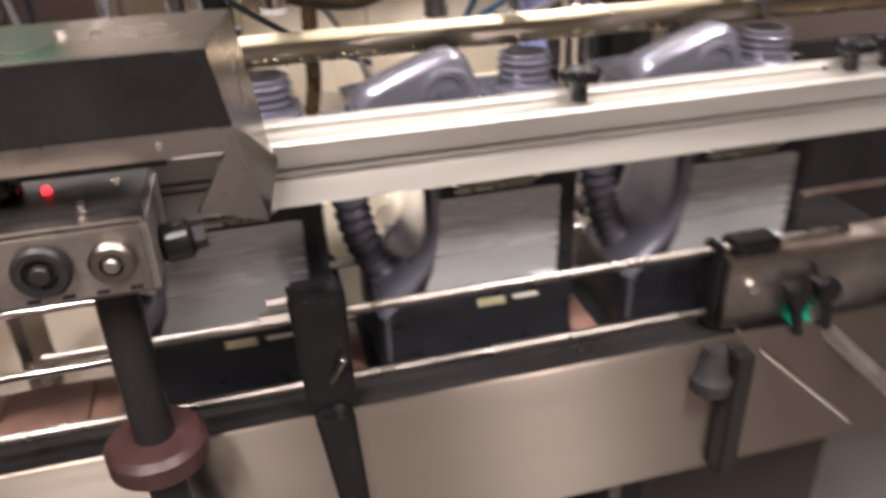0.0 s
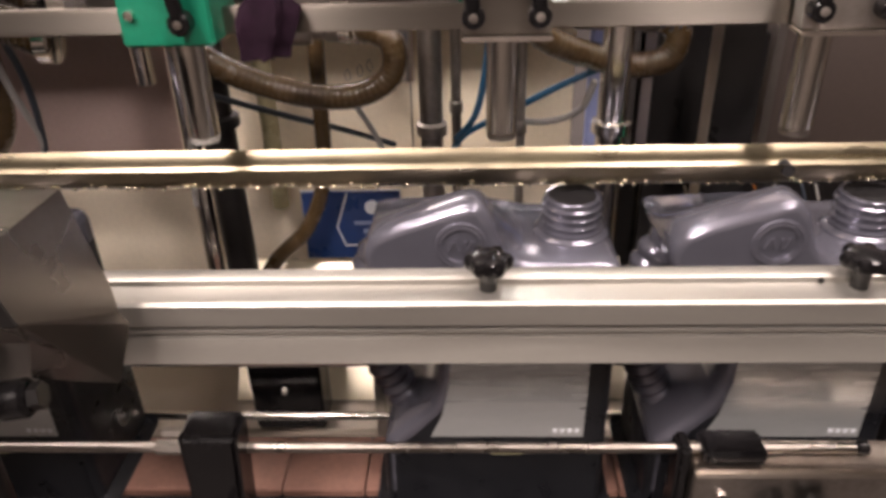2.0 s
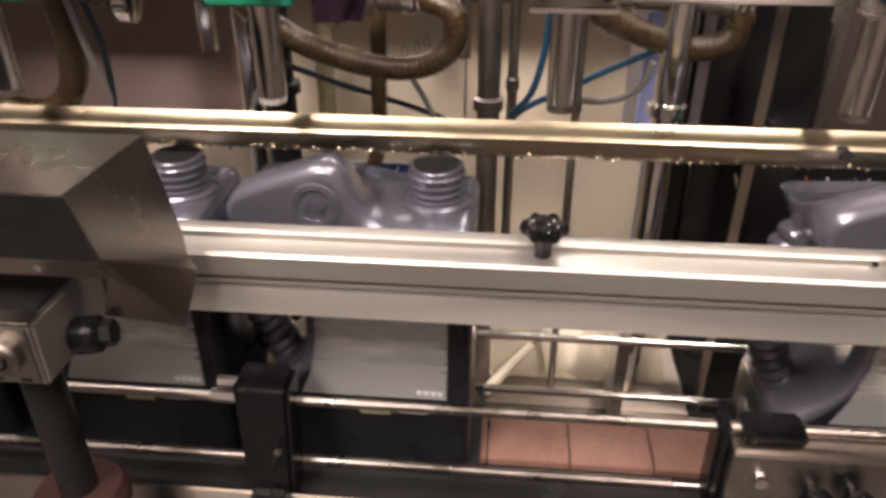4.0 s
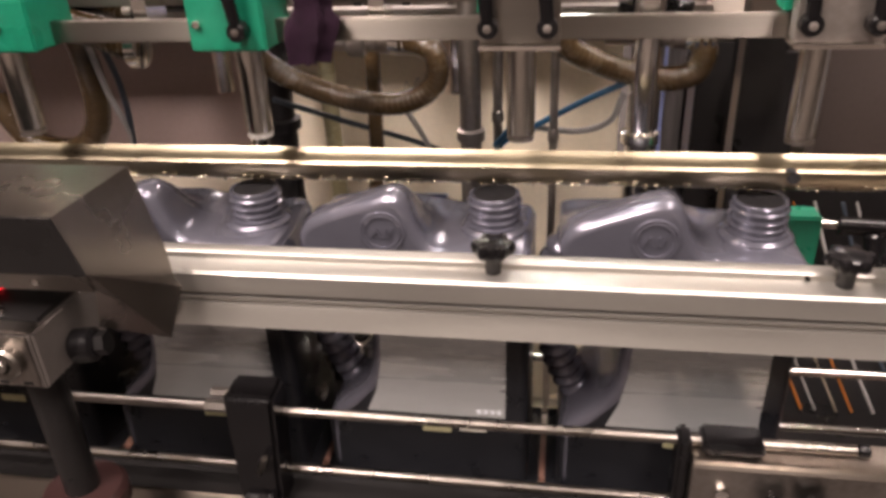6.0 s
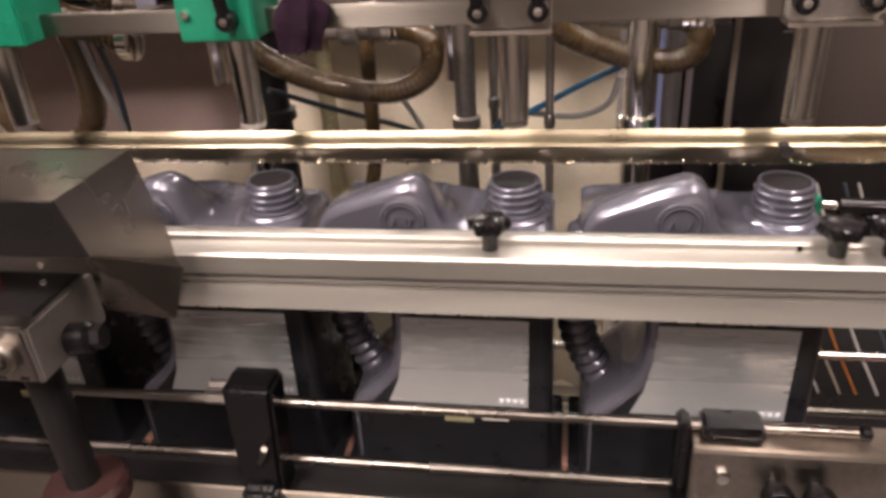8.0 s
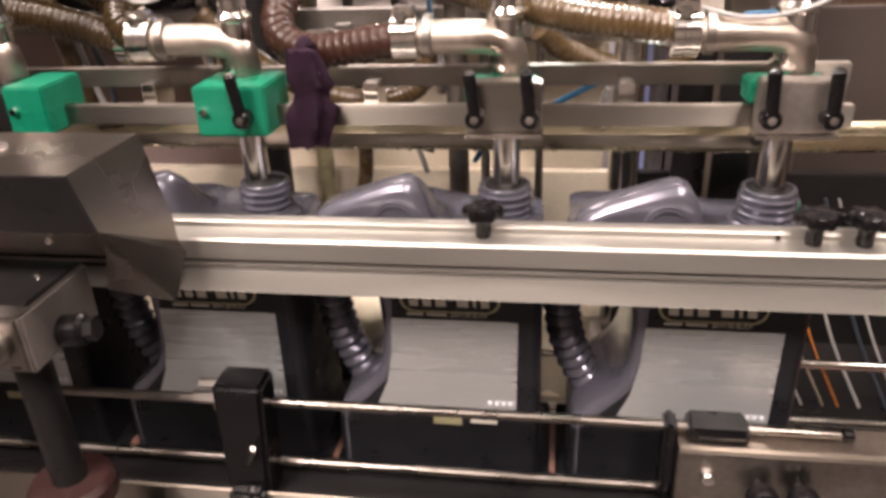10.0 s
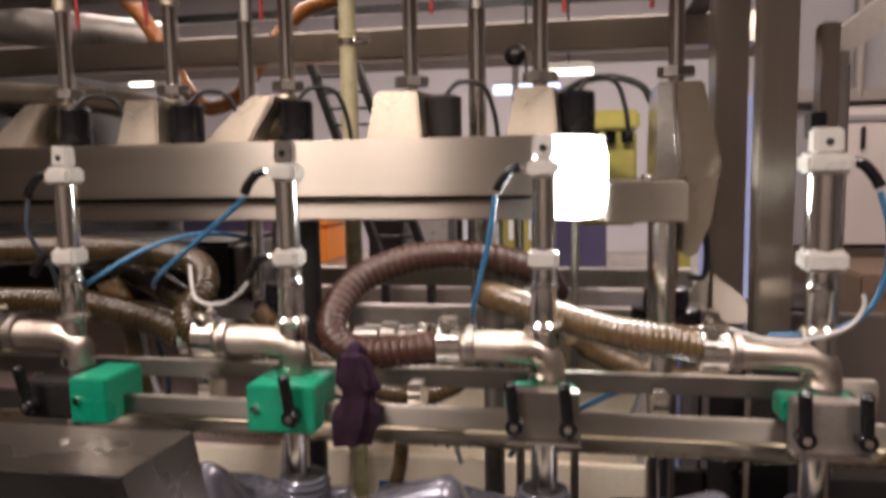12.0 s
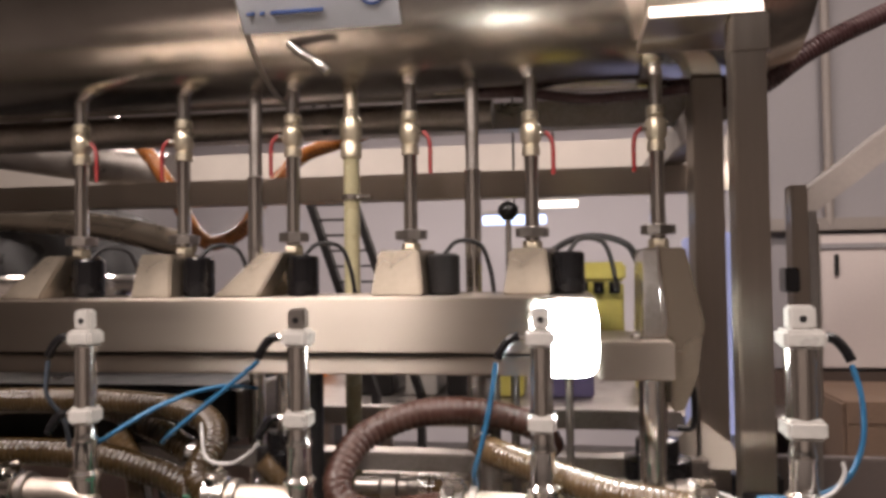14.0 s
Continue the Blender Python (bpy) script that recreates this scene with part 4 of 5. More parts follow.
def riser(x, brass_top, lever, y=0.3, plain=False, low=1.505):
    r = thing("supply_pipe", "polished steel supply pipe with brass ball valve" if not plain else "plain upright steel tube behind the beam", "pipe", (x, y, low), "supply pipes under the tank" if not plain else "")
    if plain:
        part("tube", rod((x, y, low - 0.3), (x, y, 1.80), 0.0085, seg=20), DULL_STEEL, r)
        part("sleeve", rod((x, y, low - 0.3), (x, y, 1.66), 0.0108, seg=20), CHROME, r)
        return
    part("tube", rod((x, y, low), (x, y, 1.80), 0.0092, seg=20), CHROME, r)
    part("union", lathe([(0.010, 0), (0.021, 0.001), (0.021, 0.012), (0.010, 0.014)], (x, y, 1.572), seg=8), DULL_STEEL, r)
    part("lower_nut", lathe([(0.012, 0), (0.0125, 0.002), (0.0125, 0.014), (0.011, 0.016)], (x, y, 1.552), seg=6), BRASS, r)
    v = part("ball_valve", lathe([(0.0085, 0), (0.0115, 0.001), (0.0115, 0.012), (0.0095, 0.014), (0.0130, 0.020), (0.0135, 0.030), (0.0130, 0.038), (0.0095, 0.043), (0.0115, 0.045),
                                  (0.0115, 0.056), (0.0080, 0.058), (0.0065, 0.075)], (x, y, brass_top - 0.06), seg=14), BRASS, r, "dull brass ball valve")
    part("stem", rod((x, y, brass_top - 0.032), (x + lever * 0.019, y - 0.006, brass_top - 0.032), 0.0035, seg=10), CHROME, v)
    part("lever", sweep([(x + lever * 0.018, y - 0.006, brass_top - 0.03), (x + lever * 0.027, y - 0.008, brass_top - 0.044), (x + lever * 0.028, y - 0.008, brass_top - 0.085)], 0.0028, seg=10), RED, v, "red valve lever")


for rx, rb, rl in ((-0.636, 1.745, 1), (-0.483, 1.745, -1), (-0.327, 1.745, -1), (-0.168, 1.742, 1), (-0.012, 1.735, 1), (0.142, 1.735, -1)):
    riser(rx, rb, rl)
riser(-0.38, 0, 0, plain=True)
riser(-0.087, 0, 0, plain=True)


def sight_tube():
    s = thing("sight_tube", "cloudy yellowed upright level tube with brass ends", "tube", (-0.247, 0.3, 1.3))
    part("tube", rod((-0.247, 0.3, 1.05), (-0.247, 0.3, 1.68), 0.0105, seg=20), mat("yellowed_tube", (0.40, 0.36, 0.22), 0.3, 0.1, 0.2, 20, bump=0.04), s)
    part("valve", lathe([(0.0105, 0), (0.014, 0.002), (0.014, 0.02), (0.011, 0.024), (0.0145, 0.03), (0.0145, 0.05), (0.010, 0.056), (0.008, 0.13)], (-0.247, 0.3, 1.68), seg=14), BRASS, s)
    part("clip", lathe([(0.011, 0), (0.0135, 0.001), (0.0135, 0.008), (0.011, 0.009)], (-0.247, 0.3, 1.625), seg=16), CHROME, s)
    part("wing_screw", rod((-0.236, 0.295, 1.629), (-0.218, 0.29, 1.629), 0.004, seg=8), CHROME, s)


sight_tube()


def tank():
    t = thing("oil_tank", "horizontal cylindrical stainless steel oil tank with label plate", "tank", (-0.4, 0.34, 1.77))
    R, cy, cz = 0.185, 0.34, 1.952
    part("shell", lathe([(0.0, -1.6), (R * 0.6, -1.59), (R * 0.92, -1.55), (R, -1.50), (R, 0.27), (R * 0.92, 0.31), (R * 0.6, 0.335), (0, 0.342)], (0, cy, cz), seg=72, axis="x"), TANK_STEEL, t)
    for x in (-0.92, -0.35):
        part("seam", lathe([(R, -0.004), (R + 0.0015, -0.002), (R + 0.0015, 0.002), (R, 0.004)], (x, cy, cz), seg=72, axis="x"), DULL_STEEL, t)
    # bright saddle band round the shell's end
    part("saddle_band", lathe([(R + 0.001, 0.123), (R + 0.004, 0.1235), (R + 0.004, 0.2395), (R + 0.001, 0.240)], (0, cy, cz), seg=72, axis="x"), CHROME, t, "bright steel saddle band")
    # the label plate follows the shell's curve
    bm = bmesh.new()
    rows = []
    for k in range(7):
        a = radians(190 + k * 5.6)
        rows.append([bm.verts.new((x, cy + (R + 0.002) * math.cos(a), cz + (R + 0.002) * math.sin(a))) for x in (-0.352, -0.157)])
    for a, b in zip(rows, rows[1:]):
        bm.faces.new((a[0], a[1], b[1], b[0]))
    bmesh.ops.solidify(bm, geom=bm.faces[:], thickness=0.0012)
    plate = part("label_plate", bm, SIGN_WHITE, t, "white label plate with a blue badge")
    for x0, x1 in ((-0.342, -0.332), (-0.325, -0.319), (-0.312, -0.247)):
        a = radians(216)
        part("print_bar", box((x0, cy + (R + 0.0035) * math.cos(a) - 0.001, cz + (R + 0.0035) * math.sin(a) - 0.003), (x1, cy + (R + 0.0035) * math.cos(a) + 0.001, cz + (R + 0.0035) * math.sin(a) + 0.003), turn=(-37, 0, 0)), SIGN_BLUE, plate)
    ring = []
    for k in range(25):
        q = 2 * math.pi * k / 24
        a = radians(211) + 0.075 * math.sin(q)
        ring.append((-0.187 + 0.0145 * math.cos(q), cy + (R + 0.003) * math.cos(a), cz + (R + 0.003) * math.sin(a)))
    part("badge_ring", sweep(ring, 0.0018, seg=6, n=1), SIGN_BLUE, plate)
    part("drain_cock", sweep([(-0.300, 0.218, 1.812), (-0.278, 0.212, 1.795), (-0.258, 0.206, 1.781), (-0.248, 0.206, 1.772)], 0.006, seg=10), CHROME, t)
    part("manifold", rod((-1.4, 0.42, 1.755), (-0.07, 0.42, 1.755), 0.022, seg=24), DULL_STEEL, t)
    part("manifold_end", rod((-0.14, 0.33, 1.775), (-0.095, 0.33, 1.775), 0.0085, seg=12), BRASS, t)


tank()


def frame_columns():
    c = thing("support_stand", "square stainless steel tube frame of the filling machine", "machine frame", (0.2, 0.3, 0))
    part("column", box((0.1940, 0.112, 0.0), (0.2255, 0.146, 1.778), 0.002), STEEL_UPRIGHT, c)
    part("column_cap", box((0.1932, 0.1105, 1.742), (0.2285, 0.1475, 1.781), 0.002), STEEL_UPRIGHT, c)
    part("saddle_block", prism([(0.1105, 1.7814), (0.1120, 1.7925), (0.240, 1.7925), (0.240, 1.7814)], 0.115, 0.2235, "yz"), STEEL_UPRIGHT, c, "bright steel saddle block under the tank", smooth=False)
    part("column", box((0.187, 0.304, 0.0), (0.2225, 0.36, 1.765), 0.002), STEEL_UPRIGHT, c)
    part("column", box((0.306, 0.33, 0.0), (0.3255, 0.36, 1.632), 0.002), STEEL_UPRIGHT, c)
    # dark plate paints the post's shaded right side
    part("side_plate", box((0.3260, 0.336, 0.0), (0.3375, 0.366, 1.60), 0.001), COVER, c, "shaded side of the post, coloured dark")
    part("edge_strip", box((0.3380, 0.340, 1.36), (0.3405, 0.364, 1.585), 0.0008), STEEL_UPRIGHT, c)
    part("column", box((-1.25, 0.255, 0.0), (-1.205, 0.30, 1.92), 0.002), STEEL_UPRIGHT, c)
    part("cross_tube", box((-1.3, 0.62, 1.655), (0.30, 0.66, 1.70), 0.002), STEEL, c)
    part("cross_tube", box((-1.3, 0.48, 1.745), (0.30, 0.52, 1.785), 0.002), DULL_STEEL, c)
    part("cross_tube", box((0.19, 0.3605, 1.70), (0.225, 0.95, 1.745), 0.002), DULL_STEEL, c)
    part("shelf_tube", box((-1.3, 0.24, 1.290), (0.186, 0.265, 1.312), 0.002), DULL_STEEL, c)
    part("shelf_tube", box((-1.3, 0.44, 1.305), (0.186, 0.465, 1.33), 0.002), DULL_STEEL, c)
    part("gusset", prism([(0.186, 1.36), (0.186, 1.30), (0.150, 1.30)], 0.31, 0.316), STEEL, c, smooth=False)
    part("foot_gusset", prism([(0.187, 1.345), (0.2225, 1.318), (0.236, 1.288), (0.187, 1.288)], 0.298, 0.3035), STEEL, c, smooth=False)
    part("brace", hull([(0.326, 0.368, 1.585), (0.326, 0.41, 1.585), (0.326, 0.368, 1.622), (0.326, 0.41, 1.622), (1.2, 0.42, 2.24), (1.2, 0.46, 2.24), (1.2, 0.42, 2.29), (1.2, 0.46, 2.29)]), WALL_DARK, c, "dull brown slanting brace", smooth=False)
    part("pad", box((0.289, 0.30, 1.50), (0.3055, 0.33, 1.53), 0.002), BLACK, c)


frame_columns()


def drive_housing():
    d = thing("drive_housing", "dark painted drive housing below the cross beam", "machine housing", (-0.8, 0.3, 1.30))
    part("body", box((-1.28, 0.27, 1.313), (-0.40, 0.43, 1.385), 0.006), DARK, d)
    part("end_plate", box((-0.3985, 0.275, 1.316), (-0.388, 0.425, 1.380), 0.002), DULL_STEEL, d)
    part("foot_rail", box((-1.26, 0.28, 1.3005), (-0.42, 0.40, 1.3128), 0.002), DARK, d)
    for x in (-1.1, -0.82, -0.54):
        part("bolt", lathe([(0, -0.005), (0.005, -0.0045), (0.006, 0)], (x, 0.27, 1.35), seg=10, axis="y"), DULL_STEEL, d)


drive_housing()


# ---- behind the bottles: board, sign, tubes ----
def back_board():
    b = thing("machine_cabinet", "cream sheet-metal machine cabinet behind the conveyor", "cabinet", (-0.2, 0.4, 0))
    part("front_panel", box((-0.37, 0.36, 0.55), (0.108, 0.375, 1.262), 0.002), CREAM, b, smooth=False)
    part("front_panel", box((-1.6, 0.40, 0.55), (-0.3745, 0.415, 1.30), 0.002), mat("mauve_panel", (0.33, 0.25, 0.235), 0.5, 0, 0.15, 4, bump=0.03), b, "mauve-brown sheet panel", smooth=False)
    part("panel_seam", box((-0.088, 0.3585, 0.62), (-0.086, 0.3598, 1.26)), DULL_STEEL, b)
    part("top_shelf", box((-0.372, 0.30, 1.264), (0.106, 0.45, 1.270), 0.001), STEEL, b)
    part("inner_tray", box((-1.2, 0.104, 0.862), (0.18, 0.30, 0.8695), 0.001), STEEL, b)
    # right of the cream lining, tray and backing are coloured dark for shade
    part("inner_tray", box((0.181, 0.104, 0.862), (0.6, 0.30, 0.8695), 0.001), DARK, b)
    part("back_lining", box((-1.2, 0.31, 0.60), (0.13, 0.325, 1.10), 0.001), CREAM, b)
    part("side_shade", box((0.135, 0.31, 0.60), (0.8, 0.325, 1.10), 0.001), DARK, b)
    w = thing("wire_bundle", "loose coloured wires slanting down behind the guide rods", "wires", (0.3, 0.2, 0.87))
    for x, m, r_ in ((0.225, BRASS, 0.0016), (0.247, HOSE_ORANGE, 0.0018), (0.262, GREY_TUBE, 0.0014), (0.285, BRASS, 0.0014), (0.302, HOSE_ORANGE, 0.0015), (0.325, GREY_TUBE, 0.0018), (0.355, DARK_TUBE, 0.002), (0.37, GREY_TUBE, 0.0016)):
        part("wire", sweep([(x, 0.26, 1.09), (x + 0.022, 0.24, 1.02), (x + 0.045, 0.2, 0.94), (x + 0.075, 0.16, 0.872)], r_, seg=8), m, w)
    for x0, z0, lean in ((-0.165, 1.195, 20), (-0.150, 1.200, 20), (-0.138, 1.206, 20)):
        part("pencil_mark", sweep([(x0, 0.3592, z0), (x0 + 0.004, 0.3592, z0 + 0.006), (x0 + 0.007, 0.3592, z0 - 0.004), (x0 + 0.002, 0.3592, z0 - 0.008), (x0, 0.3592, z0)], 0.0006, seg=5, n=4), DULL_STEEL, b)
    j = thing("junction_box", "small black junction box behind the guide rods", "junction box", (-0.215, 0.1, 0.9))
    part("body", box((-0.255, 0.104, 0.870), (-0.178, 0.149, 0.962), 0.003), BLACK, j)
    part("screw", lathe([(0, -0.003), (0.0035, -0.0025), (0.0045, 0)], (-0.218, 0.104, 0.925), seg=12, axis="y"), CHROME, j)
    k = thing("wooden_stick", "short pale wooden stick lying behind the guide rod", "stick", (-0.02, 0.12, 0.88))
    part("shaft", rod((-0.045, 0.115, 0.8755), (0.005, 0.144, 0.925), 0.006, seg=10, bevel=0.001), CREAM, k)
    s = thing("blue_sign", "small blue sign with a white arrow line", "sign", (-0.15, 0.25, 1.0))
    part("plate", box((-0.208, 0.244, 1.008), (-0.096, 0.248, 1.094), 0.001), SIGN_BLUE, s, smooth=False)
    part("border", box((-0.209, 0.2465, 1.007), (-0.095, 0.2485, 1.095), 0.0005), SIGN_WHITE, s, smooth=False)
    part("arrow_line", sweep([(-0.156, 0.2435, 1.092), (-0.170, 0.2435, 1.050)], 0.0012, seg=6, n=1), SIGN_WHITE, s)
    part("arrow_line", sweep([(-0.170, 0.2435, 1.050), (-0.162, 0.2435, 1.026), (-0.10, 0.2435, 1.026)], 0.0010, seg=6, n=1), SIGN_WHITE, s)
    part("round_badge", lathe([(0, -0.001), (0.0085, -0.001), (0.0085, 0)], (-0.128, 0.244, 1.075), seg=24, axis="y"), SIGN_WHITE, s)
    for z, x0, x1, h in ((1.053, -0.150, -0.100, 0.004), (1.041, -0.140, -0.110, 0.006)):
        part("print_bar", box((x0, 0.2432, z), (x1, 0.2445, z + h)), mat("pale_blue_ink", (0.25, 0.30, 0.45), 0.5, bump=0), s, smooth=False)
    part("holder", rod((-0.15, 0.252, 0.90), (-0.15, 0.252, 1.02), 0.004), DULL_STEEL, s)


back_board()


def rear_posts():
    for x, y, r, z1, m, lab in ((-0.052, 0.14, 0.0105, 1.245, DULL_STEEL, "dark steel guide post with a collar"), (0.113, 0.14, 0.0135, 1.40, CHROME, "polished steel guide post"),
                                (-0.262, 0.17, 0.016, 1.40, DARK, "dark round support post"), (-0.030, 0.2, 0.005, 1.30, DULL_STEEL, "thin upright steel rod"),
                                (0.030, 0.14, 0.004, 1.32, DULL_STEEL, "thin upright steel rod")):
        p = thing("guide_post", lab, "post", (x, y, 0.9))
        part("shaft", rod((x, y, 0.8695), (x, y, max(z1, 1.42)), r, seg=22), m, p)
        part("collar", lathe([(r, 0), (r * 1.35, 0.002), (r * 1.35, 0.012), (r, 0.014)], (x, y, 1.20), seg=22), m, p)
    d = thing("dark_cabinet", "dark painted steel cabinet beside the machine", "cabinet", (0.25, 0.5, 0))
    part("body", box((0.228, 0.37, 0.0), (0.30, 0.62, 1.262), 0.003), DARK, d)
    part("body", box((0.186, 0.375, 0.0), (0.2275, 0.60, 1.262), 0.003), DARK, d)
    # dark sheets paint the shade low on the steel columns
    part("foot_shade", box((0.186, 0.2965, 0.0), (0.222, 0.3012, 1.262), 0.001), DARK, d)
    part("foot_shade", box((0.1925, 0.1080, 0.0), (0.2270, 0.1112, 1.315), 0.001), DARK, d)
    part("foot_shade", box((0.2280, 0.2485, 0.0), (0.286, 0.2540, 1.262), 0.001), DARK, d)
    part("strip", box((0.128, 0.372, 0.6), (0.163, 0.39, 1.25), 0.002), BLUE_STRIP, d, "pale blue-grey upright strip")
    part("strip", box((0.206, 0.3665, 0.7), (0.2145, 0.3695, 1.25), 0.001), BLUE_STRIP, d)
    part("side_sheet", box((0.302, 0.40, 0.0), (0.85, 0.42, 1.28), 0.002), mat("brown_grey_sheet", (0.06, 0.046, 0.040), 0.5, 0.0, 0.2, 4, bump=0.03), d)
    # hanging hoses behind the nozzles
    for m, lab, pts, r in (
        (HOSE_AMBER, "amber oil hose sagging behind the nozzles", [(-0.30, 0.12, 1.33), (-0.27, 0.13, 1.295), (-0.23, 0.14, 1.262), (-0.17, 0.145, 1.240), (-0.12, 0.145, 1.238), (-0.088, 0.145, 1.256), (-0.085, 0.145, 1.285), (-0.105, 0.15, 1.296), (-0.13, 0.16, 1.296)], 0.0115),
        (HOSE_AMBER, "amber oil hose curving beside the posts", [(0.03, 0.12, 1.31), (0.05, 0.13, 1.29), (0.09, 0.14, 1.272), (0.13, 0.145, 1.262), (0.158, 0.145, 1.268), (0.165, 0.145, 1.29), (0.15, 0.15, 1.302)], 0.0115),
        (HOSE_AMBER, "amber oil hose hanging in a loop", [(-0.47, 0.12, 1.36), (-0.452, 0.13, 1.31), (-0.452, 0.14, 1.25), (-0.465, 0.145, 1.205), (-0.50, 0.15, 1.18), (-0.55, 0.15, 1.19), (-0.58, 0.15, 1.24)], 0.0135),
        (HOSE_AMBER, "amber hose leading down behind the bottles", [(-0.168, 0.22, 1.29), (-0.170, 0.22, 1.20), (-0.175, 0.22, 1.12), (-0.20, 0.22, 1.06), (-0.24, 0.22, 1.02), (-0.27, 0.22, 0.97)], 0.0085),
    ):
        h = thing("hanging_hose", lab, "hose", pts[0])
        part("hose", sweep(pts, r, seg=14, rib=0.0004, pitch=0.006), m, h)
        if "sagging" in lab or "posts" in lab:
            ex, ey, ez = pts[-1]
            part("union", lathe([(0.0105, 0.004), (0.0125, 0.0), (0.0125, -0.014), (0.0105, -0.016), (0.0105, -0.026), (0.0150, -0.028), (0.0150, -0.044), (0.010, -0.048), (0.009, -0.075)], (ex, ey, ez), seg=18, axis="x"), DULL_STEEL, h, "dark steel hose union")
            for dx in (0.006, 0.013, 0.020):
                part("clip_ring", lathe([(r, -0.0025), (r + 0.003, -0.0018), (r + 0.003, 0.0018), (r, 0.0025)], (ex + dx, ey - 0.003, ez), seg=18, axis="x"), CHROME, h)
        part("clip", lathe([(r, -0.004), (r + 0.0025, -0.003), (r + 0.0025, 0.003), (r, 0.004)], pts[-1], seg=16, axis="x"), CHROME, h)
    for m, lab, pts in (
        (DARK_TUBE, "dark blue air tube crossing the cabinet", [(-0.25, 0.13, 1.245), (-0.20, 0.2, 1.20), (-0.15, 0.25, 1.165), (-0.10, 0.27, 1.14)]),
        (GREY_TUBE, "grey air tube hanging behind the nozzles", [(-0.15, 0.25, 1.21), (-0.13, 0.25, 1.18), (-0.115, 0.25, 1.15), (-0.105, 0.25, 1.12)]),
        (BLUE_TUBE, "blue air tube looped between posts", [(0.10, 0.14, 1.262), (0.06, 0.15, 1.240), (0.02, 0.16, 1.215), (-0.02, 0.17, 1.19), (-0.04, 0.18, 1.16)]),
        (BLUE_TUBE, "blue air tube hanging from the head", [(0.0, 0.12, 1.30), (-0.003, 0.13, 1.26), (-0.012, 0.15, 1.215), (-0.03, 0.17, 1.185)]),
        (GREY_TUBE, "grey air tube looped between posts", [(0.095, 0.14, 1.25), (0.085, 0.15, 1.22), (0.055, 0.16, 1.205), (0.01, 0.17, 1.205)]),
        (DARK_TUBE, "dark air tubes hanging in a bundle", [(-0.42, 0.12, 1.31), (-0.415, 0.13, 1.26), (-0.42, 0.14, 1.21), (-0.425, 0.14, 1.17)]),
        (GREY_TUBE, "grey air tube hanging in a bend", [(-0.435, 0.12, 1.31), (-0.43, 0.13, 1.25), (-0.422, 0.14, 1.20), (-0.43, 0.14, 1.17)]),
        (GREY_TUBE, "pale air tube beside a dark post", [(-0.28, 0.16, 1.26), (-0.275, 0.16, 1.22), (-0.29, 0.16, 1.18), (-0.295, 0.16, 1.12)]),
    ):
        h = thing("air_tube", lab, "tube", pts[0])
        part("tube", sweep(pts, 0.0032, seg=10), m, h)
    g = thing("guide_clamp", "green plastic guide clamp with black lever", "clamp", (0.25, 0.07, 1.05))
    part("block", box((0.236, 0.064, 1.108), (0.269, 0.090, 1.160), 0.002), GREEN, g, "green plastic block")
    part("stud", rod((0.268, 0.075, 1.150), (0.285, 0.072, 1.150), 0.004), CHROME, g)
    part("hub", rod((0.283, 0.070, 1.1505), (0.325, 0.064, 1.1515), 0.0085, bevel=0.002), BLACK, g)
    part("lever", rod((0.310, 0.060, 1.148), (0.318, 0.045, 1.09), 0.008, bevel=0.002), BLACK, g)
    part("foot", rod((0.248, 0.077, 0.9895), (0.248, 0.077, 1.1085), 0.006), CHROME, g)


rear_posts()


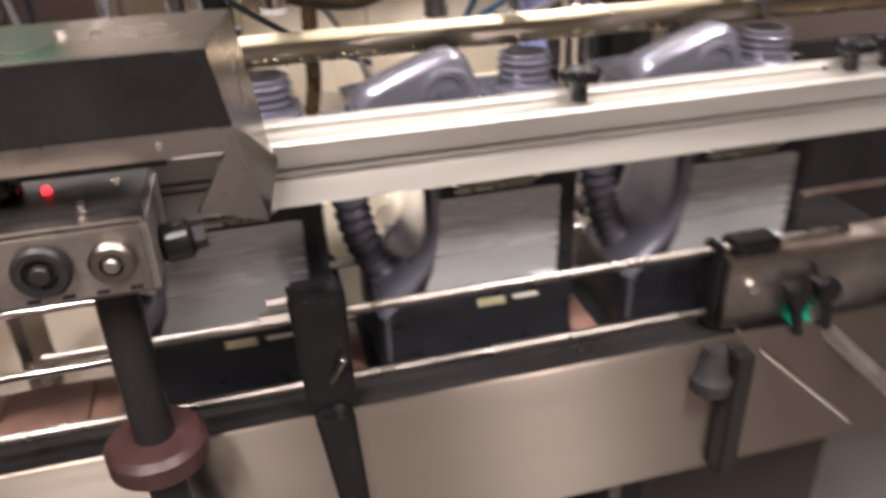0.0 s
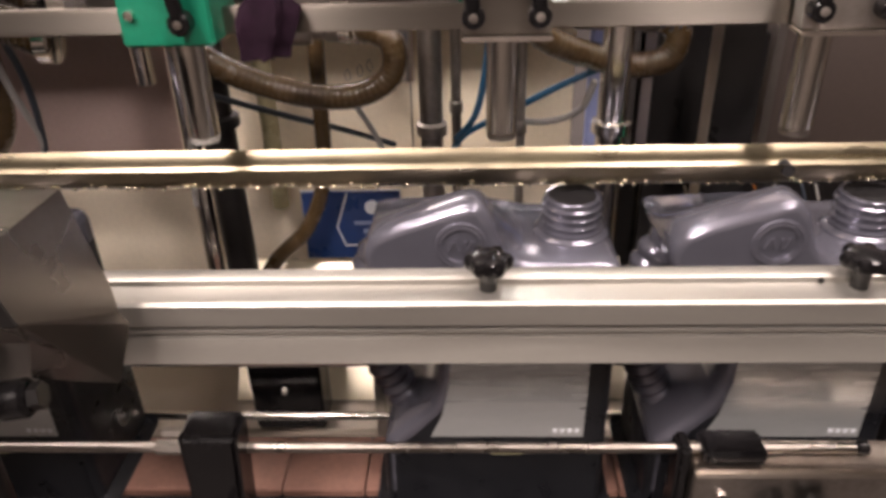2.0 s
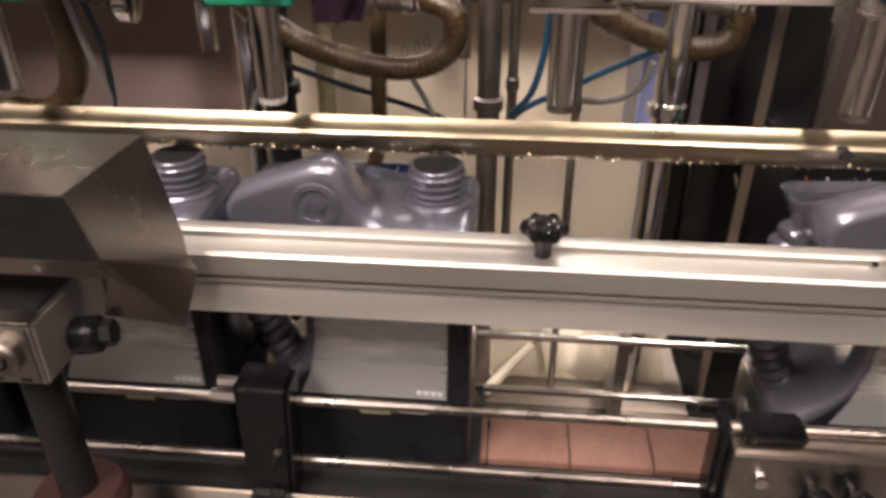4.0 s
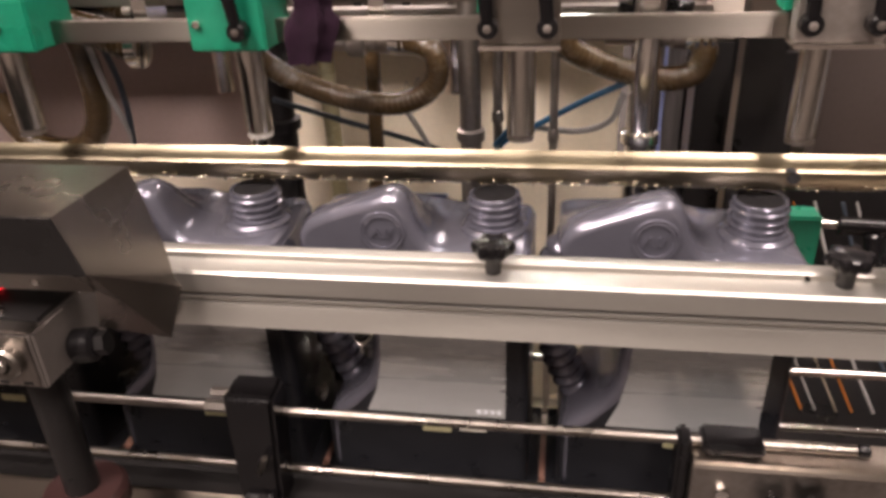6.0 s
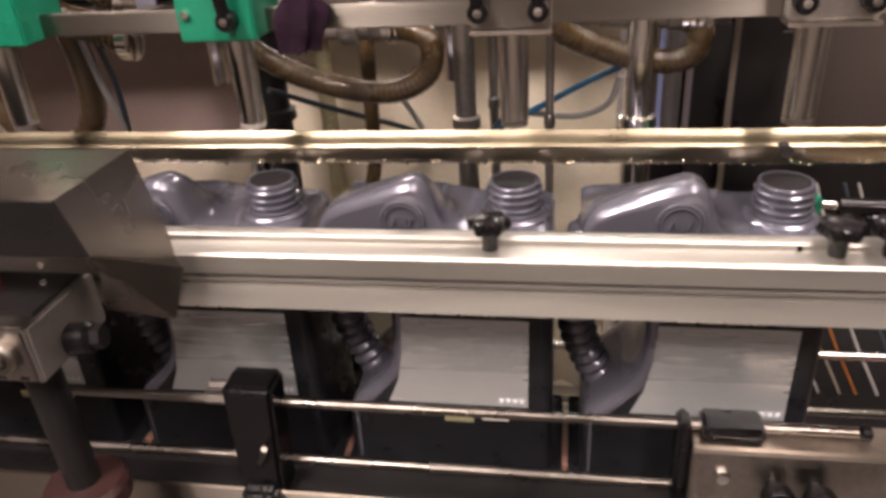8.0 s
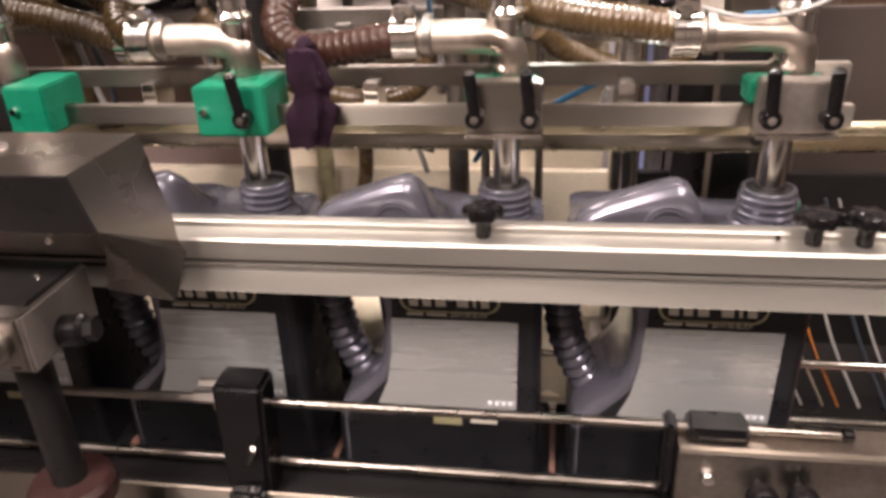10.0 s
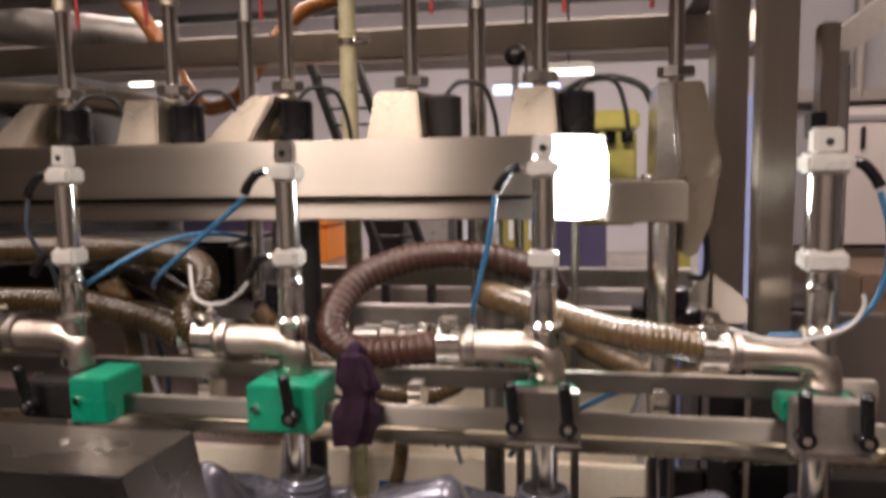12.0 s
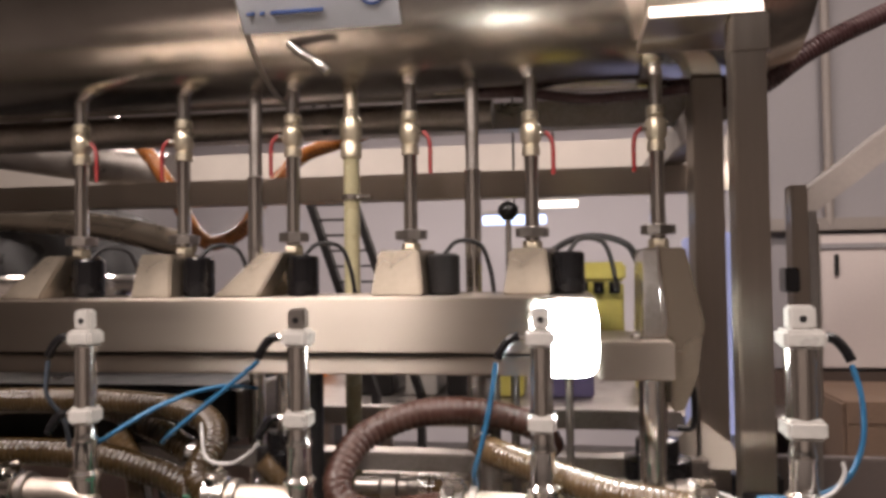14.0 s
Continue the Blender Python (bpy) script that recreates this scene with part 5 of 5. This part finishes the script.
# ---- far side of the hall ----
def far_side():
    l = thing("step_ladder", "dark steel step ladder standing behind the machine", "ladder", (-0.6, 1.3, 0))
    for dx in (0.035, 0.158):
        part("stile", hull([(-0.72 + dx, 1.3, 1.78), (-0.70 + dx, 1.3, 1.78), (-0.72 + dx, 1.33, 1.78), (-0.70 + dx, 1.33, 1.78), (-0.52 + dx, 1.3, 1.2), (-0.50 + dx, 1.3, 1.2), (-0.52 + dx, 1.33, 1.2), (-0.50 + dx, 1.33, 1.2), ]), DARK, l, smooth=False)
        part("leg", box((-0.52 + dx, 1.3, 0), (-0.50 + dx, 1.33, 1.2)), DARK, l)
    for k in range(12):
        z = 1.29 + 0.042 * k
        x = -0.675 + (1.78 - z) / 0.58 * 0.2
        part("tread", box((x + 0.01, 1.305, z), (x + 0.125, 1.325, z + 0.006)), DARK, l)
    o = thing("orange_crate", "stacked orange plastic crate in the hall", "crate", (-0.75, 2.0, 0))
    part("body", box((-1.07, 1.95, 1.02), (-0.86, 2.2, 1.27), 0.01), ORANGE, o)
    part("rim", box((-1.08, 1.94, 1.27), (-0.85, 2.21, 1.30), 0.005), ORANGE, o)
    part("stand", box((-1.09, 1.93, 0.0), (-0.84, 2.22, 1.018), 0.01), DARK, o)
    t = thing("work_table", "long steel work table behind the machine", "table", (-0.3, 1.6, 0))
    part("tabletop", box((-2.2, 1.4, 1.10), (0.8, 2.3, 1.14), 0.004), DULL_STEEL, t)
    for x in (-2.1, -0.7, 0.7):
        for y in (1.45, 2.22):
            part("leg", box((x, y, 0), (x + 0.05, y + 0.05, 1.10), 0.003), STEEL, t)
    for n, (x, w, h, m, lab) in enumerate(((-1.25, 0.22, 0.26, INDIGO, "dark indigo carton on the work table"), (-0.62, 0.11, 0.25, DARK, "black drum box on the work table"), (-0.47, 0.10, 0.22, WHITE_CAP, "white carton on the work table"),
                                      (-0.34, 0.12, 0.26, DARK, "black carton with pale print on the work table"), (-0.20, 0.10, 0.24, YELLOW, "dull yellow carton on the work table"), (-0.05, 0.16, 0.2, INDIGO, "indigo carton on the work table"),
                                      (0.25, 0.10, 0.22, YELLOW, "yellow canister on the work table"))):
        b = thing("carton", lab, "carton", (x, 1.7, 1.14))
        part("body", box((x, 1.66, 1.1405), (x + w, 1.9, 1.14 + h), 0.006), m, b)
        part("lid_flap", box((x + 0.005, 1.665, 1.14 + h), (x + w - 0.005, 1.895, 1.146 + h), 0.002), m, b)
        if n in (3, 4):
            for k in range(3):
                part("print_bar", box((x + 0.02 + 0.03 * k, 1.655, 1.25), (x + 0.035 + 0.03 * k, 1.6598, 1.33)), SIGN_WHITE, b)
    q = thing("blue_locker", "tall pale blue locker beyond the machine columns", "locker", (0.36, 0.95, 0))
    part("body", box((0.31, 0.92, 0.0), (0.42, 1.25, 1.60), 0.004), BLUE_STRIP, q)
    part("door", box((0.312, 0.9155, 0.05), (0.418, 0.9195, 1.58), 0.002), BLUE_STRIP, q)
    part("handle", box((0.325, 0.909, 1.05), (0.332, 0.9153, 1.13), 0.002), DARK, q)
    w = thing("overhead_duct", "long pale overhead duct along the hall wall", "duct", (-0.5, 3.0, 2.0))
    part("duct", box((-4.0, 3.0, 1.98), (1.2, 3.4, 2.14), 0.01), mat("dusty_duct", (0.50, 0.45, 0.40), 0.6, 0, 0.2, 3, bump=0.05), w)
    part("rail", box((-4.0, 2.95, 2.20), (1.2, 2.99, 2.24), 0.003), DARK, w)
    for x in (-3.5, -1.2, 1.0):
        part("hanger", rod((x, 3.2, 2.13), (x, 3.2, 3.2), 0.012), DARK, w)
        part("rail_hanger", rod((x, 2.97, 2.23), (x, 2.97, 3.2), 0.01), DARK, w)
    for x, y, z, sx in ((-0.092, 1.2, 1.652, 0.078), (0.005, 1.22, 1.690, 0.058)):
        q = thing("tube_lamp", "short glowing tube lamp behind the machine", "lamp", (x, y, z), "tube lamps behind the machine")
        part("tube", rod((x - sx, y, z), (x + sx, y, z), 0.012 if x < 0 else 0.008, seg=14, bevel=0.003), COOL_GLOW if x < 0 else TUBE_GLOW, q, "glowing tube")
        part("holder", box((x - sx, y - 0.012, z + 0.013), (x + sx, y + 0.012, z + 0.022), 0.002), WHITE_CAP, q)
        part("hanger", rod((x, y, z + 0.02), (x, y, 3.2), 0.003), DARK, q)
    e = thing("partition_wall", "pale lilac partition wall with brown lower panel", "partition", (1.0, 1.6, 0))
    part("upper_panel", box((0.55, 1.6, 1.24), (3.2, 1.68, 3.2), 0.003), WALL_LILAC, e)
    part("lower_panel", box((0.55, 1.59, 0.0), (3.2, 1.68, 1.238), 0.003), WALL_LOW, e)
    part("pipe", rod((0.755, 1.57, 1.64), (0.755, 1.57, 3.2), 0.012, seg=12), WALL_DARK, e, "thin upright wall pipe")
    part("ledge", box((0.55, 1.56, 1.625), (3.2, 1.5995, 1.66), 0.003), WALL_DARK, e)
    door = part("door_leaf", box((0.73, 1.578, 1.245), (1.75, 1.5995, 1.615), 0.003), PALE_DOOR, e, "pale pinkish sliding door leaf")
    part("door_rail", box((0.73, 1.570, 1.575), (1.75, 1.5775, 1.590), 0.001), WALL_LILAC, door)
    part("door_edge", box((0.715, 1.572, 1.245), (0.729, 1.5995, 1.615), 0.002), WHITE_CAP, door)
    part("door_handle", box((0.765, 1.566, 1.50), (0.775, 1.5775, 1.56), 0.002), DARK, door)
    for x, w, y, z0, h, lab in ((0.665, 0.30, 1.20, 0.0, 0.62, "brown cardboard carton standing on the floor"), (0.655, 0.285, 1.21, 0.6205, 0.595, "brown cardboard carton stacked on another"),
                                (1.0, 0.32, 1.22, 0.0, 0.60, "brown cardboard carton standing on the floor"), (0.99, 0.30, 1.225, 0.6005, 0.57, "brown cardboard carton stacked on another")):
        b = thing("cardboard_box", lab, "box", (x, y, z0), "brown cartons before the partition")
        part("body", box((x, y, z0), (x + w, y + 0.33, z0 + h), 0.006), CARDBOARD, b)
        part("flap", box((x + 0.004, y - 0.003, z0 + h - 0.05), (x + w / 2 - 0.002, y - 0.0002, z0 + h - 0.002), 0.001), CARDBOARD, b)
        part("tape", box((x + w / 2 - 0.02, y - 0.0035, z0 + 0.02), (x + w / 2 + 0.02, y - 0.0031, z0 + h - 0.004)), PALE_DOOR, b)
    # glowing box added for a bright white patch on the far wall
    lamp = thing("wall_glow_patch", "small glowing white patch added on the hall wall", "lamp", (-4.0, 5.95, 2.31))
    part("base", box((-4.13, 5.95, 2.24), (-3.87, 5.9995, 2.38), 0.01), WHITE_CAP, lamp)
    part("glass", box((-4.11, 5.90, 2.255), (-3.89, 5.9495, 2.365), 0.012), TUBE_GLOW, lamp, "glowing face of the patch")
    m = thing("capping_machine", "dark rounded machine housing standing behind the line", "machine", (-2.0, 1.5, 0))
    part("housing", lathe([(0.42, 0), (0.42, 1.62), (0.36, 1.72), (0.20, 1.78), (0, 1.8)], (-1.75, 1.7, 0), seg=40), DARK, m)
    part("band", lathe([(0.425, 1.45), (0.43, 1.46), (0.43, 1.52), (0.425, 1.53)], (-1.75, 1.7, 0), seg=40), CHROME, m)
    part("arm", sweep([(-1.6, 1.3, 1.70), (-1.2, 1.2, 1.66), (-0.9, 1.1, 1.60)], 0.035, seg=12), HOUSING, m)
    part("pipe", sweep([(-1.9, 1.2, 1.95), (-1.4, 1.2, 1.86), (-1.0, 1.2, 1.80)], 0.05, seg=14), DULL_STEEL, m)
    k = thing("ball_lever", "black ball handle on a steel rod", "handle", (-0.045, 0.34, 1.5))
    part("shaft", rod((-0.045, 0.34, 1.504), (-0.045, 0.34, 1.60), 0.004), CHROME, k)
    part("ball", lathe([(0, -0.014), (0.008, -0.0115), (0.013, -0.005), (0.014, 0), (0.013, 0.005), (0.008, 0.0115), (0, 0.014)], (-0.045, 0.34, 1.610), seg=20), BLACK, k)
    for lab, m, pts in (("orange-brown hose looping below the tank", HOSE_ORANGE, [(-0.84, 0.7, 1.83), (-0.777, 0.7, 1.774), (-0.724, 0.7, 1.698), (-0.683, 0.7, 1.626), (-0.642, 0.7, 1.590), (-0.579, 0.7, 1.612), (-0.527, 0.7, 1.681), (-0.46, 0.7, 1.748), (-0.393, 0.7, 1.772), (-0.30, 0.7, 1.80)]),
                        ("dark oil hose lying behind the filling head", HOSE_OLIVE, [(-0.95, 0.2, 1.36), (-0.75, 0.18, 1.372), (-0.6, 0.16, 1.385), (-0.50, 0.15, 1.38), (-0.43, 0.14, 1.355), (-0.38, 0.13, 1.33)]),
                        ("dark olive-brown hose under the beam", HOSE_OLIVE, [(-0.9, 0.1, 1.33), (-0.7, 0.1, 1.335), (-0.5, 0.09, 1.34), (-0.40, 0.08, 1.325), (-0.35, 0.07, 1.31)])):
        h = thing("oil_hose_run", lab, "hose", pts[0])
        r_ = 0.014 if "tank" in lab else 0.0145
        part("hose", sweep(pts, r_, seg=14, rib=0.001, pitch=0.007), m, h)
        for end in (pts[0], pts[-1]):
            part("hose_clip", lathe([(r_, -0.006), (r_ + 0.003, -0.005), (r_ + 0.003, 0.005), (r_, 0.006)], end, seg=18, axis="x"), CHROME, h, "steel hose clip")
    h = thing("tank_hose", "dark wire-wound hose leaving the tank's end", "hose", (0.3, 0.34, 1.78))
    wire = mat("dark_red_wire_hose", (0.05, 0.02, 0.02), 0.4, 0.1, 0.3, 30, bump=0.05)
    part("hose", sweep([(-0.09, 0.33, 1.765), (-0.02, 0.33, 1.763), (0.05, 0.33, 1.752), (0.12, 0.33, 1.753), (0.20, 0.33, 1.76), (0.25, 0.34, 1.758)], 0.0065, seg=12, rib=0.0007, pitch=0.006), wire, h)
    part("thick_hose", sweep([(0.20, 0.36, 1.745), (0.25, 0.345, 1.750), (0.285, 0.34, 1.765), (0.323, 0.34, 1.793), (0.368, 0.345, 1.818), (0.46, 0.36, 1.86), (0.62, 0.4, 1.93)], 0.0120, seg=14, rib=0.0009, pitch=0.0055), wire, h, "thick dark wire-wound hose")


far_side()


# ---- what moves ----
def motions():
    def at(x):
        return pose(x, 0, BELT)

    v = 0.1455
    # four bottles that leave, and then the ones that come to rest under the nozzles
    for b, x0 in zip(bottles[:3], (0.228, -0.008, -0.230)):
        walk(b, [(t, at(x0 + v * t)) for t in (0, 3.5, 7, 10.5, 14)])
    for b, dx in zip(bottles[3:], (0.0, -0.212, -0.424, -0.64)):
        walk(b, [(0, at(-0.670 + dx)), (1.5, at(-0.4515 + dx)), (3, at(-0.233 + dx)), (4.2, at(-0.060 + dx)), (5.4, at(0.107 + dx)), (6.0, at(0.1965 + dx)),
                 (6.25, at(0.214 + dx)), (6.45, at(0.217 + dx)), (7.0, at(0.217 + dx)), (14, at(0.217 + dx))])
    up = 0.0745
    for ob in (head, cloth):
        b = BASE[ob.name]
        walk(ob, [(0, pose(b.x, b.y, b.z + up)), (4, pose(b.x, b.y, b.z + up)), (8.4, pose(b.x, b.y, b.z + up)), (8.7, pose(b.x, b.y, b.z + up * 0.85)),
                  (9.1, pose(b.x, b.y, b.z + up * 0.15)), (9.4, pose(*b)), (14, pose(*b))])
    b = BASE[tray.name]
    walk(tray, [(0, pose(*b)), (4, pose(*b)), (7.8, pose(*b)), (8.1, pose(b.x, b.y + 0.03, b.z)), (8.4, pose(b.x, b.y + 0.062, b.z)), (14, pose(b.x, b.y + 0.062, b.z))])
    b = BASE[rail.name]
    walk(rail, [(0, pose(*b)), (4, pose(*b)), (7.8, pose(*b)), (8.0, pose(b.x, b.y + 0.014, b.z + 0.001)), (8.2, pose(b.x, b.y + 0.028, b.z + 0.003)), (14, pose(b.x, b.y + 0.028, b.z + 0.003))])


motions()
